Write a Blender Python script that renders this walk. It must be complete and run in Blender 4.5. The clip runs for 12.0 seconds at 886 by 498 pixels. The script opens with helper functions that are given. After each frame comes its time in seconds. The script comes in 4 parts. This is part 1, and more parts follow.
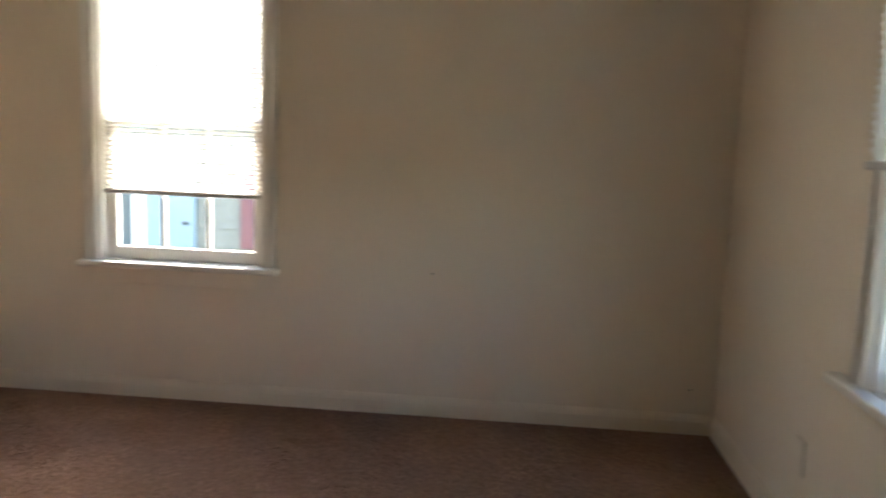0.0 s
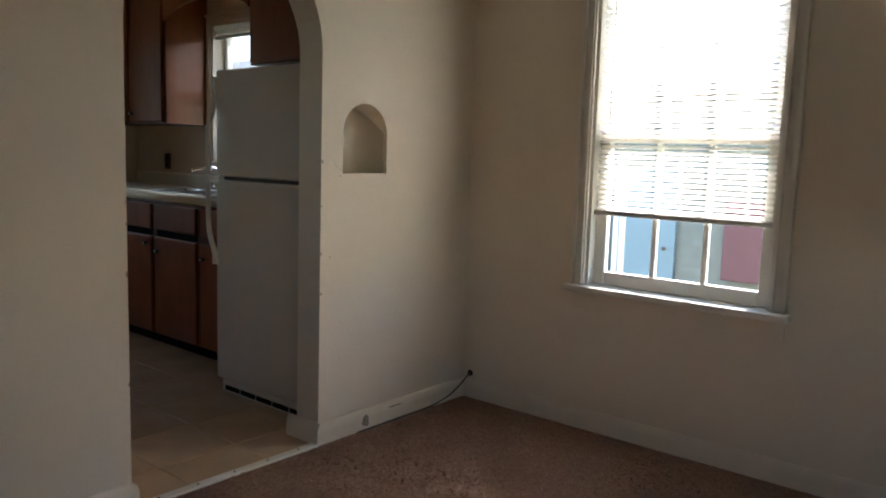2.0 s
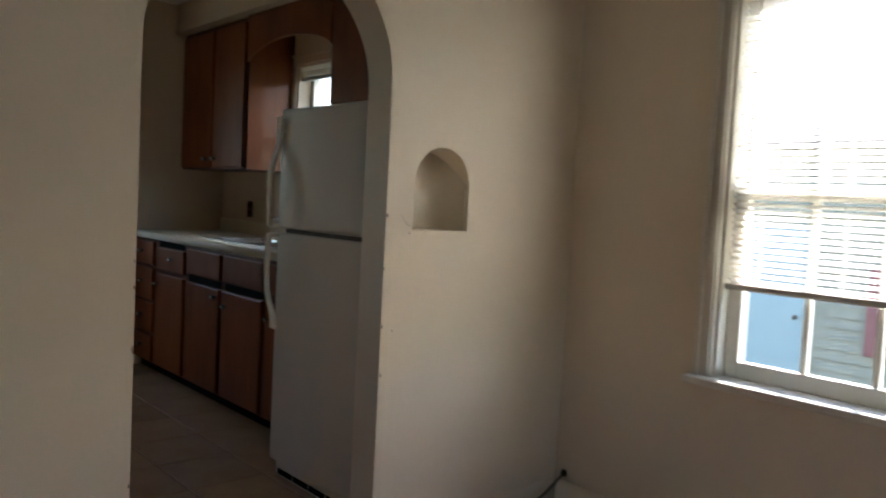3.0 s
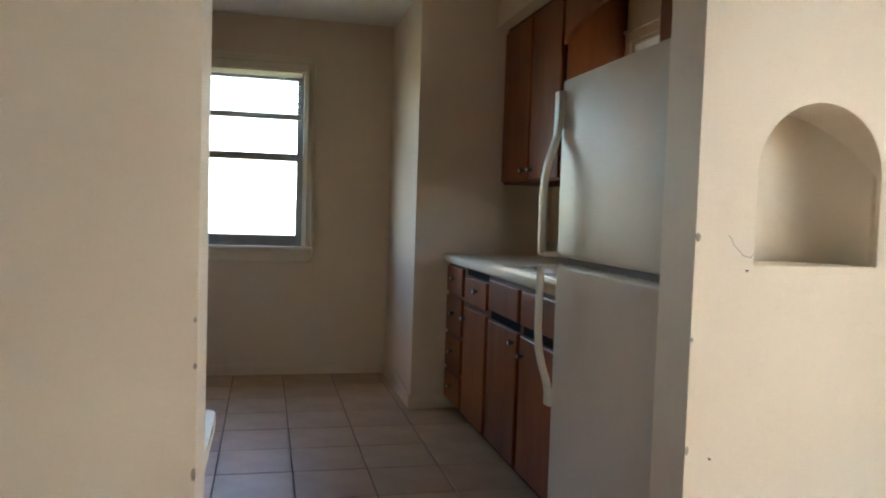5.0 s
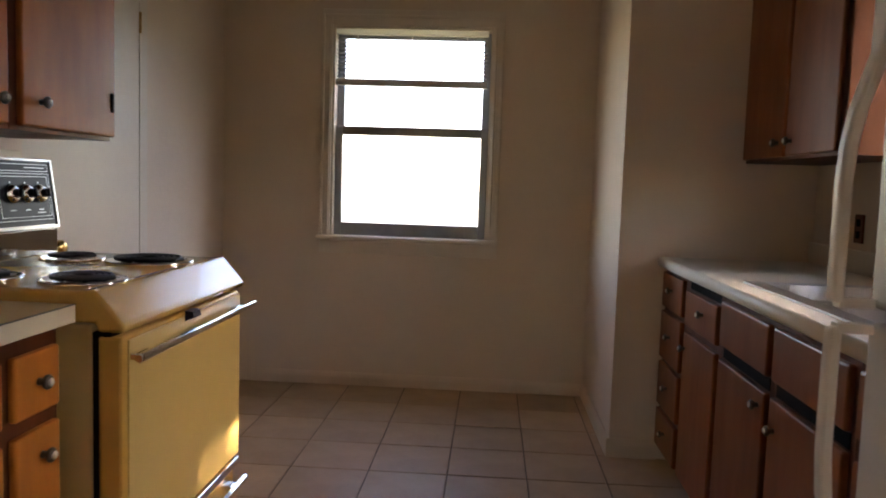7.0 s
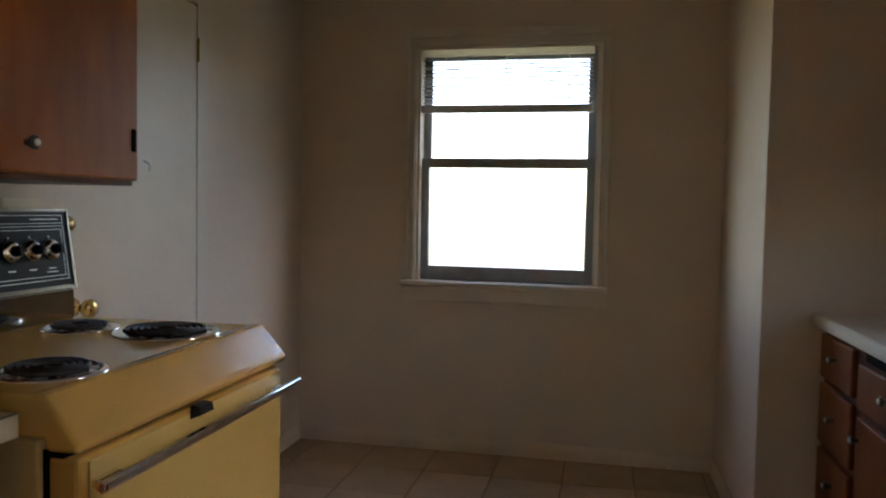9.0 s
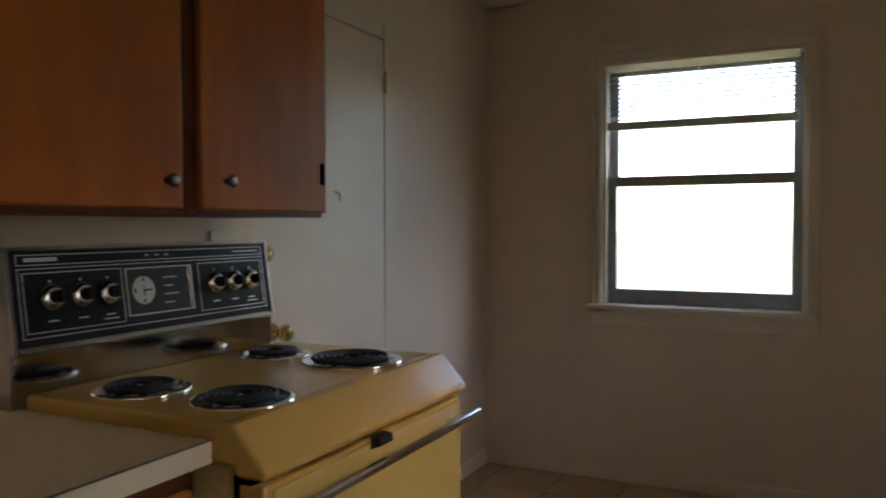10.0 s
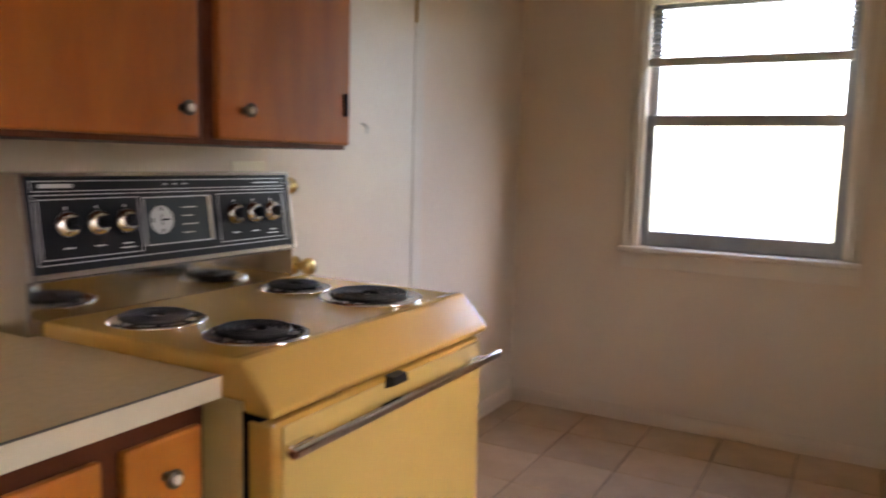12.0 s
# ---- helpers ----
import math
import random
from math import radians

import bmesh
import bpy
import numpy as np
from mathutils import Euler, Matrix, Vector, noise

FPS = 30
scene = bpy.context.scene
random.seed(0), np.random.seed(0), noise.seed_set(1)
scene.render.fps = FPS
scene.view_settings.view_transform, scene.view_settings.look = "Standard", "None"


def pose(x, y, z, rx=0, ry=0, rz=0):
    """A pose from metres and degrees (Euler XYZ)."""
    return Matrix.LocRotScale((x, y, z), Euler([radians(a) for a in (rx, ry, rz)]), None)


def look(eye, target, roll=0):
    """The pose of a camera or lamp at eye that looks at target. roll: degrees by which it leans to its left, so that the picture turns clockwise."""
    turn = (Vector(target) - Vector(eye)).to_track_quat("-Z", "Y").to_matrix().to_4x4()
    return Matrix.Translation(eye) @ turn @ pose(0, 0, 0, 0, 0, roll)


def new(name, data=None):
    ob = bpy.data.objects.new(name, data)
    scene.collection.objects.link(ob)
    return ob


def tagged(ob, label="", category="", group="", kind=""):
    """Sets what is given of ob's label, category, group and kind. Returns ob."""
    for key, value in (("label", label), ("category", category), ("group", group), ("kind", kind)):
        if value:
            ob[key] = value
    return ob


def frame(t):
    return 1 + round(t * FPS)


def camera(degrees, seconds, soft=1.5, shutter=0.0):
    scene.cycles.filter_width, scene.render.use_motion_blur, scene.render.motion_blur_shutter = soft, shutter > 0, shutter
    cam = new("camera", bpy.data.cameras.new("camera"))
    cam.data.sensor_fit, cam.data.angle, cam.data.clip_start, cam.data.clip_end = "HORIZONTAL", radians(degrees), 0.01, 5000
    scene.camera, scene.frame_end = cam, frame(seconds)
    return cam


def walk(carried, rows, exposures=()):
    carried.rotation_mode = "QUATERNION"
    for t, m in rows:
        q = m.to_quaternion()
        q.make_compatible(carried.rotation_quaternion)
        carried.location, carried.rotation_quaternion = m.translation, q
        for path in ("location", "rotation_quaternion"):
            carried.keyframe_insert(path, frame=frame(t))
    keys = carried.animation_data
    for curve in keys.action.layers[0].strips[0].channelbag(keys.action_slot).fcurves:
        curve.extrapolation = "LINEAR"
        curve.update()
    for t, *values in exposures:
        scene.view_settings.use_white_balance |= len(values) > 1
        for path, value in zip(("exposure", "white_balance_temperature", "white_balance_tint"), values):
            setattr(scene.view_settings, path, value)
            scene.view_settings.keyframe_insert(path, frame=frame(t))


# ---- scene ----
cam = camera(60.4, 12.0, soft=1.9, shutter=0.4)
PATH = [
    (0, (-2.388, -2.542, 1.213), (-0.413, -2.368, 0.95), 2.2),
    (0.5, (-2.269, -2.593, 1.184), (-0.404, -1.921, 0.921), 0.7),
    (1, (-2.222, -2.553, 1.202), (-0.515, -1.543, 0.942), 0.4),
    (1.5, (-2.151, -2.462, 1.156), (-0.603, -1.223, 0.9), 0.8),
    (2, (-1.981, -2.275, 1.174), (-0.454, -1.006, 0.935), 1.8),
    (2.5, (-1.742, -2.123, 1.168), (-0.257, -0.798, 0.977), 2.1),
    (3, (-1.505, -1.954, 1.191), (-0.169, -0.47, 1.072), 3.0),
    (5, (-0.702, -1.143, 1.175), (-0.245, 0.801, 1.072), 1.9),
    (5.5, (-0.586, -0.866, 1.188), (-0.246, 1.103, 1.102), 1.6),
    (6, (-0.436, -0.599, 1.186), (-0.484, 1.398, 1.096), 1.0),
    (6.5, (-0.394, -0.405, 1.176), (-0.672, 1.569, 1.019), 1.0),
    (7, (-0.418, -0.197, 1.2), (-0.541, 1.792, 1.032), 1.9),
    (7.5, (-0.401, -0.018, 1.185), (-0.604, 1.965, 1.021), 1.7),
    (9.5, (-0.402, 0.398, 1.273), (-1.011, 2.302, 1.208), 0.6),
    (10, (-0.395, 0.41, 1.277), (-1.276, 2.205, 1.218), -0.1),
    (10.5, (-0.393, 0.417, 1.269), (-1.398, 2.142, 1.156), -0.5),
    (11, (-0.387, 0.426, 1.264), (-1.501, 2.074, 1.062), -0.3),
    (11.5, (-0.379, 0.434, 1.268), (-1.578, 2.015, 1.017), 0.0),
    (12, (-0.394, 0.474, 1.283), (-1.349, 2.217, 1.051), 1.5),
]
# seconds, stops, kelvin, tint
EXPOSURES = [(0.0, 3.85, 6400, 13), (0.5, 3.4, 6150, 11), (1.0, 3.15, 6150, 11), (1.5, 3.0, 6100, 11), (3.0, 3.05, 6150, 11), (4.8, 4.2, 6050, 11), (5.5, 3.9, 6200, 14), (6.5, 3.9, 6900, 23),
             (7.5, 4.05, 7150, 28), (9.5, 3.35, 6500, 17), (10.5, 3.78, 6800, 20), (11.0, 4.2, 7150, 26), (12.0, 4.75, 7000, 28)]
walk(cam, [(t, look(eye, target, roll)) for t, eye, target, roll in PATH], EXPOSURES)

# ---- world, sun, exposure ----
SUN_DIR = Vector((1.0, -0.085, 0.63)).normalized()      # towards the sun
world = bpy.data.worlds.new("sky")
scene.world = world
world.use_nodes = True
wn = world.node_tree
sky = wn.nodes.new("ShaderNodeTexSky")
sky.sky_type, sky.sun_disc = "NISHITA", False
sky.sun_elevation = math.asin(SUN_DIR.z)
sky.sun_rotation = math.atan2(SUN_DIR.x, SUN_DIR.y)
wn.nodes["Background"].inputs[1].default_value = 0.15
wn.links.new(sky.outputs[0], wn.nodes["Background"].inputs[0])
sun_data = bpy.data.lights.new("sun", "SUN")
sun_data.energy, sun_data.angle, sun_data.color = 5.0, radians(0.5), (1.0, 0.94, 0.84)
sun = new("sun", sun_data)
sun.matrix_world = look(SUN_DIR * 30, (0, 0, 0))


# ---- materials ----
def mat(name, color, rough=0.6, metal=0.0, vary=0.0, scale=8.0, bump=0.0, bump_scale=120.0, second=None, coat=0.0,
        stretch=(1, 1, 1), island=0.0, spec=0.5, gloss_vary=1.0):
    """A surface: colour varied at two scales, fine relief."""
    m = bpy.data.materials.new(name)
    m.use_nodes = True
    nt = m.node_tree
    b = nt.nodes["Principled BSDF"]
    b.inputs["Base Color"].default_value = (*color, 1)
    b.inputs["Roughness"].default_value = rough
    b.inputs["Metallic"].default_value = metal
    b.inputs["Coat Weight"].default_value = coat
    b.inputs["Specular IOR Level"].default_value = spec
    tc = nt.nodes.new("ShaderNodeTexCoord")
    mp = nt.nodes.new("ShaderNodeMapping")
    mp.inputs["Scale"].default_value = stretch
    nt.links.new(tc.outputs["Object"], mp.inputs["Vector"])
    if vary:
        n1 = nt.nodes.new("ShaderNodeTexNoise")
        n1.inputs["Scale"].default_value, n1.inputs["Detail"].default_value, n1.inputs["Roughness"].default_value = scale, 8, 0.65
        nt.links.new(mp.outputs[0], n1.inputs["Vector"])
        ramp = nt.nodes.new("ShaderNodeMapRange")
        ramp.inputs["From Min"].default_value, ramp.inputs["From Max"].default_value = 0.3, 0.7
        nt.links.new(n1.outputs["Fac"], ramp.inputs["Value"])
        mix = nt.nodes.new("ShaderNodeMix")
        mix.data_type = "RGBA"
        other = second or tuple(c * (1 - vary) for c in color)
        mix.inputs["A"].default_value, mix.inputs["B"].default_value = (*color, 1), (*other, 1)
        nt.links.new(ramp.outputs[0], mix.inputs["Factor"])
        out = mix.outputs["Result"]
        if island:
            oi = nt.nodes.new("ShaderNodeObjectInfo")
            hsv = nt.nodes.new("ShaderNodeHueSaturation")
            mr = nt.nodes.new("ShaderNodeMapRange")
            mr.inputs["To Min"].default_value, mr.inputs["To Max"].default_value = 1 - island, 1 + island
            nt.links.new(oi.outputs["Random"], mr.inputs["Value"])
            nt.links.new(mr.outputs[0], hsv.inputs["Value"])
            nt.links.new(out, hsv.inputs["Color"])
            out = hsv.outputs["Color"]
        nt.links.new(out, b.inputs["Base Color"])
        rr = nt.nodes.new("ShaderNodeMapRange")
        rr.inputs["To Min"].default_value, rr.inputs["To Max"].default_value = max(rough - 0.08 * gloss_vary, 0.02), min(rough + 0.12 * gloss_vary, 1)
        nt.links.new(n1.outputs["Fac"], rr.inputs["Value"])
        nt.links.new(rr.outputs[0], b.inputs["Roughness"])
    if bump:
        n2 = nt.nodes.new("ShaderNodeTexNoise")
        n2.inputs["Scale"].default_value, n2.inputs["Detail"].default_value = bump_scale, 5
        nt.links.new(mp.outputs[0], n2.inputs["Vector"])
        bp = nt.nodes.new("ShaderNodeBump")
        bp.inputs["Strength"].default_value, bp.inputs["Distance"].default_value = bump, 0.01
        nt.links.new(n2.outputs["Fac"], bp.inputs["Height"])
        nt.links.new(bp.outputs[0], b.inputs["Normal"])
    return m


def wood(name, color, dark, rough=0.42, axis=2, coat=0.08):
    s = [7.0, 7.0, 7.0]
    s[axis] = 1.7
    return mat(name, color, rough, vary=1, scale=1.0, second=dark, stretch=s, bump=0.03, bump_scale=6.0, coat=coat, island=0.10, spec=0.18)


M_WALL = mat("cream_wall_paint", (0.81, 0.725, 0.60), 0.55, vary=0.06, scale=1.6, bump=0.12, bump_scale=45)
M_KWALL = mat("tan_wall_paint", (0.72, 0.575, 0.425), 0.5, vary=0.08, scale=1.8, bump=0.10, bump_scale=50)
M_CEIL = mat("ceiling_paint", (0.82, 0.79, 0.72), 0.8, vary=0.05, scale=2, bump=0.15, bump_scale=60)
M_TRIM = mat("cream_trim_gloss", (0.78, 0.72, 0.60), 0.35, vary=0.08, scale=6, bump=0.05, bump_scale=30)
M_DOOR = mat("dull_cream_door_paint", (0.68, 0.585, 0.465), 0.42, vary=0.08, scale=3, bump=0.06, bump_scale=40)
M_KTRIM = mat("tan_trim_gloss", (0.74, 0.63, 0.49), 0.35, vary=0.08, scale=6, bump=0.05, bump_scale=30)
M_WHITE = mat("white_trim_gloss", (0.80, 0.77, 0.70), 0.32, vary=0.08, scale=7, bump=0.05, bump_scale=30)
M_CARPET = mat("brown_carpet", (0.38, 0.235, 0.17), 1.0, vary=1, scale=38, second=(0.22, 0.132, 0.098), bump=1.0, bump_scale=70, spec=0.05)
M_PILE = mat("carpet_tufts", (0.43, 0.275, 0.20), 1.0, vary=1, scale=7, second=(0.29, 0.18, 0.13), spec=0.05)
_n = M_PILE.node_tree
_ge, _hs, _mr = _n.nodes.new("ShaderNodeNewGeometry"), _n.nodes.new("ShaderNodeHueSaturation"), _n.nodes.new("ShaderNodeMapRange")
_mr.inputs["To Min"].default_value, _mr.inputs["To Max"].default_value = 0.85, 1.15
_n.links.new(_ge.outputs["Random Per Island"], _mr.inputs["Value"])
_n.links.new(_mr.outputs[0], _hs.inputs["Value"])
_n.links.new(_n.nodes["Mix"].outputs["Result"], _hs.inputs["Color"])
_n.links.new(_hs.outputs["Color"], _n.nodes["Principled BSDF"].inputs["Base Color"])
M_TILE = mat("tan_ceramic_tile", (0.56, 0.375, 0.225), 0.40, vary=1, scale=4, second=(0.43, 0.28, 0.165), bump=0.04, bump_scale=25, island=0.07)
M_GROUT = mat("dark_grout", (0.21, 0.15, 0.105), 0.9, vary=0.3, scale=30, bump=0.3)
# one cabinet wood: right run darkened for shade, left wall doors brightened for light
M_WOOD_SHADED = wood("shaded_cabinet_wood", (0.27, 0.080, 0.019), (0.18, 0.050, 0.012))
M_WOOD_LIT = wood("lit_cabinet_wood", (0.50, 0.150, 0.026), (0.33, 0.088, 0.016), rough=0.40, coat=0.02)
M_WOODD = wood("dark_frame_wood", (0.15, 0.042, 0.013), (0.085, 0.024, 0.009))
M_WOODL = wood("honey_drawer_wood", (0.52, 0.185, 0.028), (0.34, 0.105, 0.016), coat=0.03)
M_GAP = mat("dark_gap", (0.010, 0.008, 0.007), 0.9, spec=0.05)
M_GOLD = mat("harvest_gold_enamel", (0.60, 0.355, 0.085), 0.2, vary=0.08, scale=4, second=(0.57, 0.33, 0.076), coat=0.2, gloss_vary=0.15)
M_GOLDF = mat("pale_gold_enamel", (0.62, 0.42, 0.125), 0.30, vary=0.06, scale=4, coat=0.1, gloss_vary=0.1)
M_BODY = mat("tan_enamel_side", (0.56, 0.41, 0.18), 0.35, vary=0.08, scale=5, gloss_vary=0.2)
M_CHROME = mat("chrome", (0.80, 0.79, 0.77), 0.05, metal=1.0)
M_OLDSTEEL = mat("tarnished_steel", (0.42, 0.40, 0.37), 0.22, metal=1.0, vary=0.15, scale=3)
M_SPLASH = mat("worn_chrome", (0.50, 0.47, 0.43), 0.07, metal=1.0, vary=0.15, scale=6)
M_STEEL = mat("brushed_steel", (0.62, 0.61, 0.59), 0.28, metal=1.0, vary=0.12, scale=3, stretch=(60, 2, 2), bump=0.03)
M_ALU = mat("dull_aluminium", (0.36, 0.37, 0.38), 0.42, metal=0.8, vary=0.2, scale=12)
M_BLACK = mat("black_panel", (0.014, 0.014, 0.017), 0.30, vary=0.3, scale=8, spec=0.12)
M_COIL = mat("black_burner_coil", (0.022, 0.020, 0.019), 0.55, vary=0.4, scale=40, bump=0.2)
M_SILVER = mat("silver_print", (0.55, 0.55, 0.55), 0.4, metal=0.4)
M_CLOCK = mat("clock_face", (0.42, 0.42, 0.40), 0.4)
M_BRASS = mat("brass", (0.72, 0.50, 0.20), 0.2, metal=1.0, vary=0.15, scale=20)
M_PEWTER = mat("dark_pewter", (0.14, 0.12, 0.10), 0.35, metal=0.8, vary=0.2, scale=30)
M_PORCEL = mat("porcelain_white", (0.80, 0.77, 0.70), 0.15)
M_FRIDGE = mat("white_pebbled_enamel", (0.72, 0.68, 0.61), 0.30, vary=0.05, scale=3, bump=0.07, bump_scale=260)
M_PLASTIC = mat("white_plastic", (0.80, 0.77, 0.70), 0.32, vary=0.05, scale=6)
M_COUNTL = mat("tan_laminate", (0.70, 0.515, 0.27), 0.42, vary=0.10, scale=60, bump=0.02)
M_EDGEL = mat("cream_laminate_edge", (0.72, 0.63, 0.44), 0.35, vary=0.06, scale=10)
M_COUNTR = mat("white_laminate", (0.74, 0.66, 0.53), 0.42, vary=0.05, scale=5)
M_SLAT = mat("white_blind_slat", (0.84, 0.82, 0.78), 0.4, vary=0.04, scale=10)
_n = M_SLAT.node_tree                                        # thin vinyl lets some light through
_tr, _mx = _n.nodes.new("ShaderNodeBsdfTranslucent"), _n.nodes.new("ShaderNodeMixShader")
_tr.inputs["Color"].default_value = (0.96, 0.945, 0.91, 1)
_mx.inputs[0].default_value = 0.82
_n.links.new(_n.nodes["Principled BSDF"].outputs[0], _mx.inputs[1])
_n.links.new(_tr.outputs[0], _mx.inputs[2])
_n.links.new(_mx.outputs[0], _n.nodes["Material Output"].inputs[0])
# white slats with the shade of their undersides put into a grey colour
M_SLAT_SHADED = mat("shaded_white_slat", (0.33, 0.325, 0.32), 0.4, vary=0.05, scale=10)
M_RAIL = mat("blind_rail", (0.62, 0.60, 0.56), 0.4, vary=0.06, scale=12)
M_RUBBER = mat("black_cable", (0.015, 0.014, 0.013), 0.5)
M_PLASTER = mat("bare_grey_plaster", (0.38, 0.33, 0.27), 0.9, vary=0.4, scale=35, bump=0.4)
M_SIDING = mat("grey_green_siding", (0.22, 0.225, 0.185), 0.7, vary=0.2, scale=6, bump=0.15)
M_BLUE = mat("pale_blue_door_paint", (0.22, 0.30, 0.33), 0.55, vary=0.1, scale=4)
M_RED = mat("faded_red_paint", (0.17, 0.07, 0.07), 0.6, vary=0.15, scale=5)
M_SHINGLE = mat("grey_shingles", (0.16, 0.15, 0.14), 0.9, vary=0.4, scale=12, bump=0.5)
M_EARTH = mat("grass_and_soil", (0.09, 0.12, 0.05), 1.0, vary=1, scale=1.5, second=(0.16, 0.13, 0.09), bump=0.8, bump_scale=20)
M_LEAF = mat("green_leaves", (0.07, 0.12, 0.035), 0.55, vary=0.5, scale=3)
M_BARK = mat("bark", (0.12, 0.09, 0.065), 0.9, vary=0.4, scale=20, bump=0.5, bump_scale=30)
M_FARWIN = mat("far_window_glass", (0.08, 0.10, 0.105), 0.2)
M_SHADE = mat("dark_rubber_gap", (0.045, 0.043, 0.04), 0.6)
M_DARKWIN = mat("dark_far_glass", (0.03, 0.04, 0.045), 0.08)

M_GLASS = bpy.data.materials.new("window_glass")
M_GLASS.use_nodes = True
_g = M_GLASS.node_tree
_g.nodes.remove(_g.nodes["Principled BSDF"])
_t, _s, _m, _f, _p = (_g.nodes.new(k) for k in ("ShaderNodeBsdfTransparent", "ShaderNodeBsdfGlossy", "ShaderNodeMixShader", "ShaderNodeLayerWeight", "ShaderNodeMath"))
_s.inputs["Roughness"].default_value = 0.02
_t.inputs["Color"].default_value = (0.96, 0.975, 0.97, 1)
_p.operation = "POWER"
_p.inputs[1].default_value = 4.0
_g.links.new(_f.outputs["Facing"], _p.inputs[0])
_g.links.new(_p.outputs[0], _m.inputs[0])
_g.links.new(_t.outputs[0], _m.inputs[1])
_g.links.new(_s.outputs[0], _m.inputs[2])
_g.links.new(_m.outputs[0], _g.nodes["Material Output"].inputs[0])


# ---- building helpers ----
def finish(name, bm, material, parent=None, label="", smooth=False):
    me = bpy.data.meshes.new(name)
    bmesh.ops.recalc_face_normals(bm, faces=bm.faces)
    bm.to_mesh(me)
    bm.free()
    for mt in (material if isinstance(material, (list, tuple)) else [material]):
        me.materials.append(mt)
    if smooth:
        me.polygons.foreach_set("use_smooth", [True] * len(me.polygons))
    ob = new(name, me)
    if parent is not None:
        ob.parent = parent
        ob.matrix_parent_inverse = parent.matrix_world.inverted()
    if label:
        ob["label"] = label
    return ob


def part(name, bm, material, parent, label="", smooth=False):
    return finish(name, bm, material, parent, label, smooth)


def thing(name, place, label, category, group="", kind=""):
    ob = new(name)
    ob.matrix_world = Matrix.Translation(place)
    ob.empty_display_size = 0.1
    return tagged(ob, label, category, group, kind)


def structure(name, bm, material, label, category, smooth=False):
    return tagged(finish(name, bm, material, None, "", smooth), label, category, "", "structure")


def cuboid(bm, x0, x1, y0, y1, z0, z1, bevel=0.0, segs=2):
    m = Matrix.Translation(((x0 + x1) / 2, (y0 + y1) / 2, (z0 + z1) / 2)) @ Matrix.Diagonal((x1 - x0, y1 - y0, z1 - z0, 1))
    made = bmesh.ops.create_cube(bm, size=1, matrix=m)
    if bevel:
        edges = {e for v in made["verts"] for e in v.link_edges}
        bmesh.ops.bevel(bm, geom=list(edges), offset=bevel, segments=segs, profile=0.5, affect="EDGES")
    return bm


def box(*a, bevel=0.0, segs=2):
    return cuboid(bmesh.new(), *a, bevel=bevel, segs=segs)


AXIS = {"x": Matrix.Rotation(radians(90), 4, "Y"), "y": Matrix.Rotation(radians(-90), 4, "X"), "z": Matrix.Identity(4)}


def rod(bm, c, axis, r, length, r2=None, n=20):
    """A cylinder or cone with its centre at c."""
    bmesh.ops.create_cone(bm, cap_ends=True, segments=n, radius1=r, radius2=r if r2 is None else r2, depth=length,
                          matrix=Matrix.Translation(c) @ AXIS[axis])
    return bm


def lathe(bm, c, axis, profile, n=24):
    """A turned shape: profile of (radius, height) along the axis from c."""
    m = Matrix.Translation(c) @ AXIS[axis]
    rings = []
    for r, h in profile:
        rings.append([bm.verts.new(m @ Vector((r * math.cos(2 * math.pi * i / n), r * math.sin(2 * math.pi * i / n), h))) for i in range(n)])
    for a, b in zip(rings, rings[1:]):
        for i in range(n):
            bm.faces.new((a[i], a[(i + 1) % n], b[(i + 1) % n], b[i]))
    bm.faces.new(rings[0][::-1])
    bm.faces.new(rings[-1])
    return bm


def prism(bm, outline, axis, a, b):
    """An outline in the two other axes, drawn out along axis from a to b."""
    def place(p, q, d):
        return {"x": (d, p, q), "y": (p, d, q), "z": (p, q, d)}[axis]
    lo = [bm.verts.new(place(p, q, a)) for p, q in outline]
    hi = [bm.verts.new(place(p, q, b)) for p, q in outline]
    n = len(outline)
    for i in range(n):
        bm.faces.new((lo[i], lo[(i + 1) % n], hi[(i + 1) % n], hi[i]))
    bm.faces.new(lo[::-1])
    bm.faces.new(hi)
    return bm


def sheet(outer, holes, axis, a, b):
    """A slab with holes: outlines in the two other axes, from a to b along axis."""
    bm = bmesh.new()
    def place(p, q, d):
        return {"x": (d, p, q), "y": (p, d, q), "z": (p, q, d)}[axis]
    edges = []
    for loop in (outer, *holes):
        vs = [bm.verts.new(place(p, q, a)) for p, q in loop]
        edges += [bm.edges.new((vs[i], vs[(i + 1) % len(vs)])) for i in range(len(vs))]
    bmesh.ops.triangle_fill(bm, use_beauty=True, use_dissolve=False, edges=edges)
    made = bmesh.ops.extrude_face_region(bm, geom=list(bm.faces))
    d = Vector(place(0, 0, b - a))
    bmesh.ops.translate(bm, verts=[v for v in made["geom"] if isinstance(v, bmesh.types.BMVert)], vec=d)
    return bm


def rect(p0, p1, q0, q1):
    return [(p0, q0), (p1, q0), (p1, q1), (p0, q1)]


def arch(p0, p1, q0, spring, n=32):
    r, c = (p1 - p0) / 2, (p0 + p1) / 2
    return [(p0, q0), (p1, q0)] + [(c + r * math.cos(math.pi * i / n), spring + r * math.sin(math.pi * i / n)) for i in range(n + 1)]


def soften(ob, width=0.008, segments=3):
    m = ob.modifiers.new("bevel", "BEVEL")
    m.width, m.segments, m.limit_method, m.angle_limit = width, segments, "ANGLE", radians(40)
    return ob


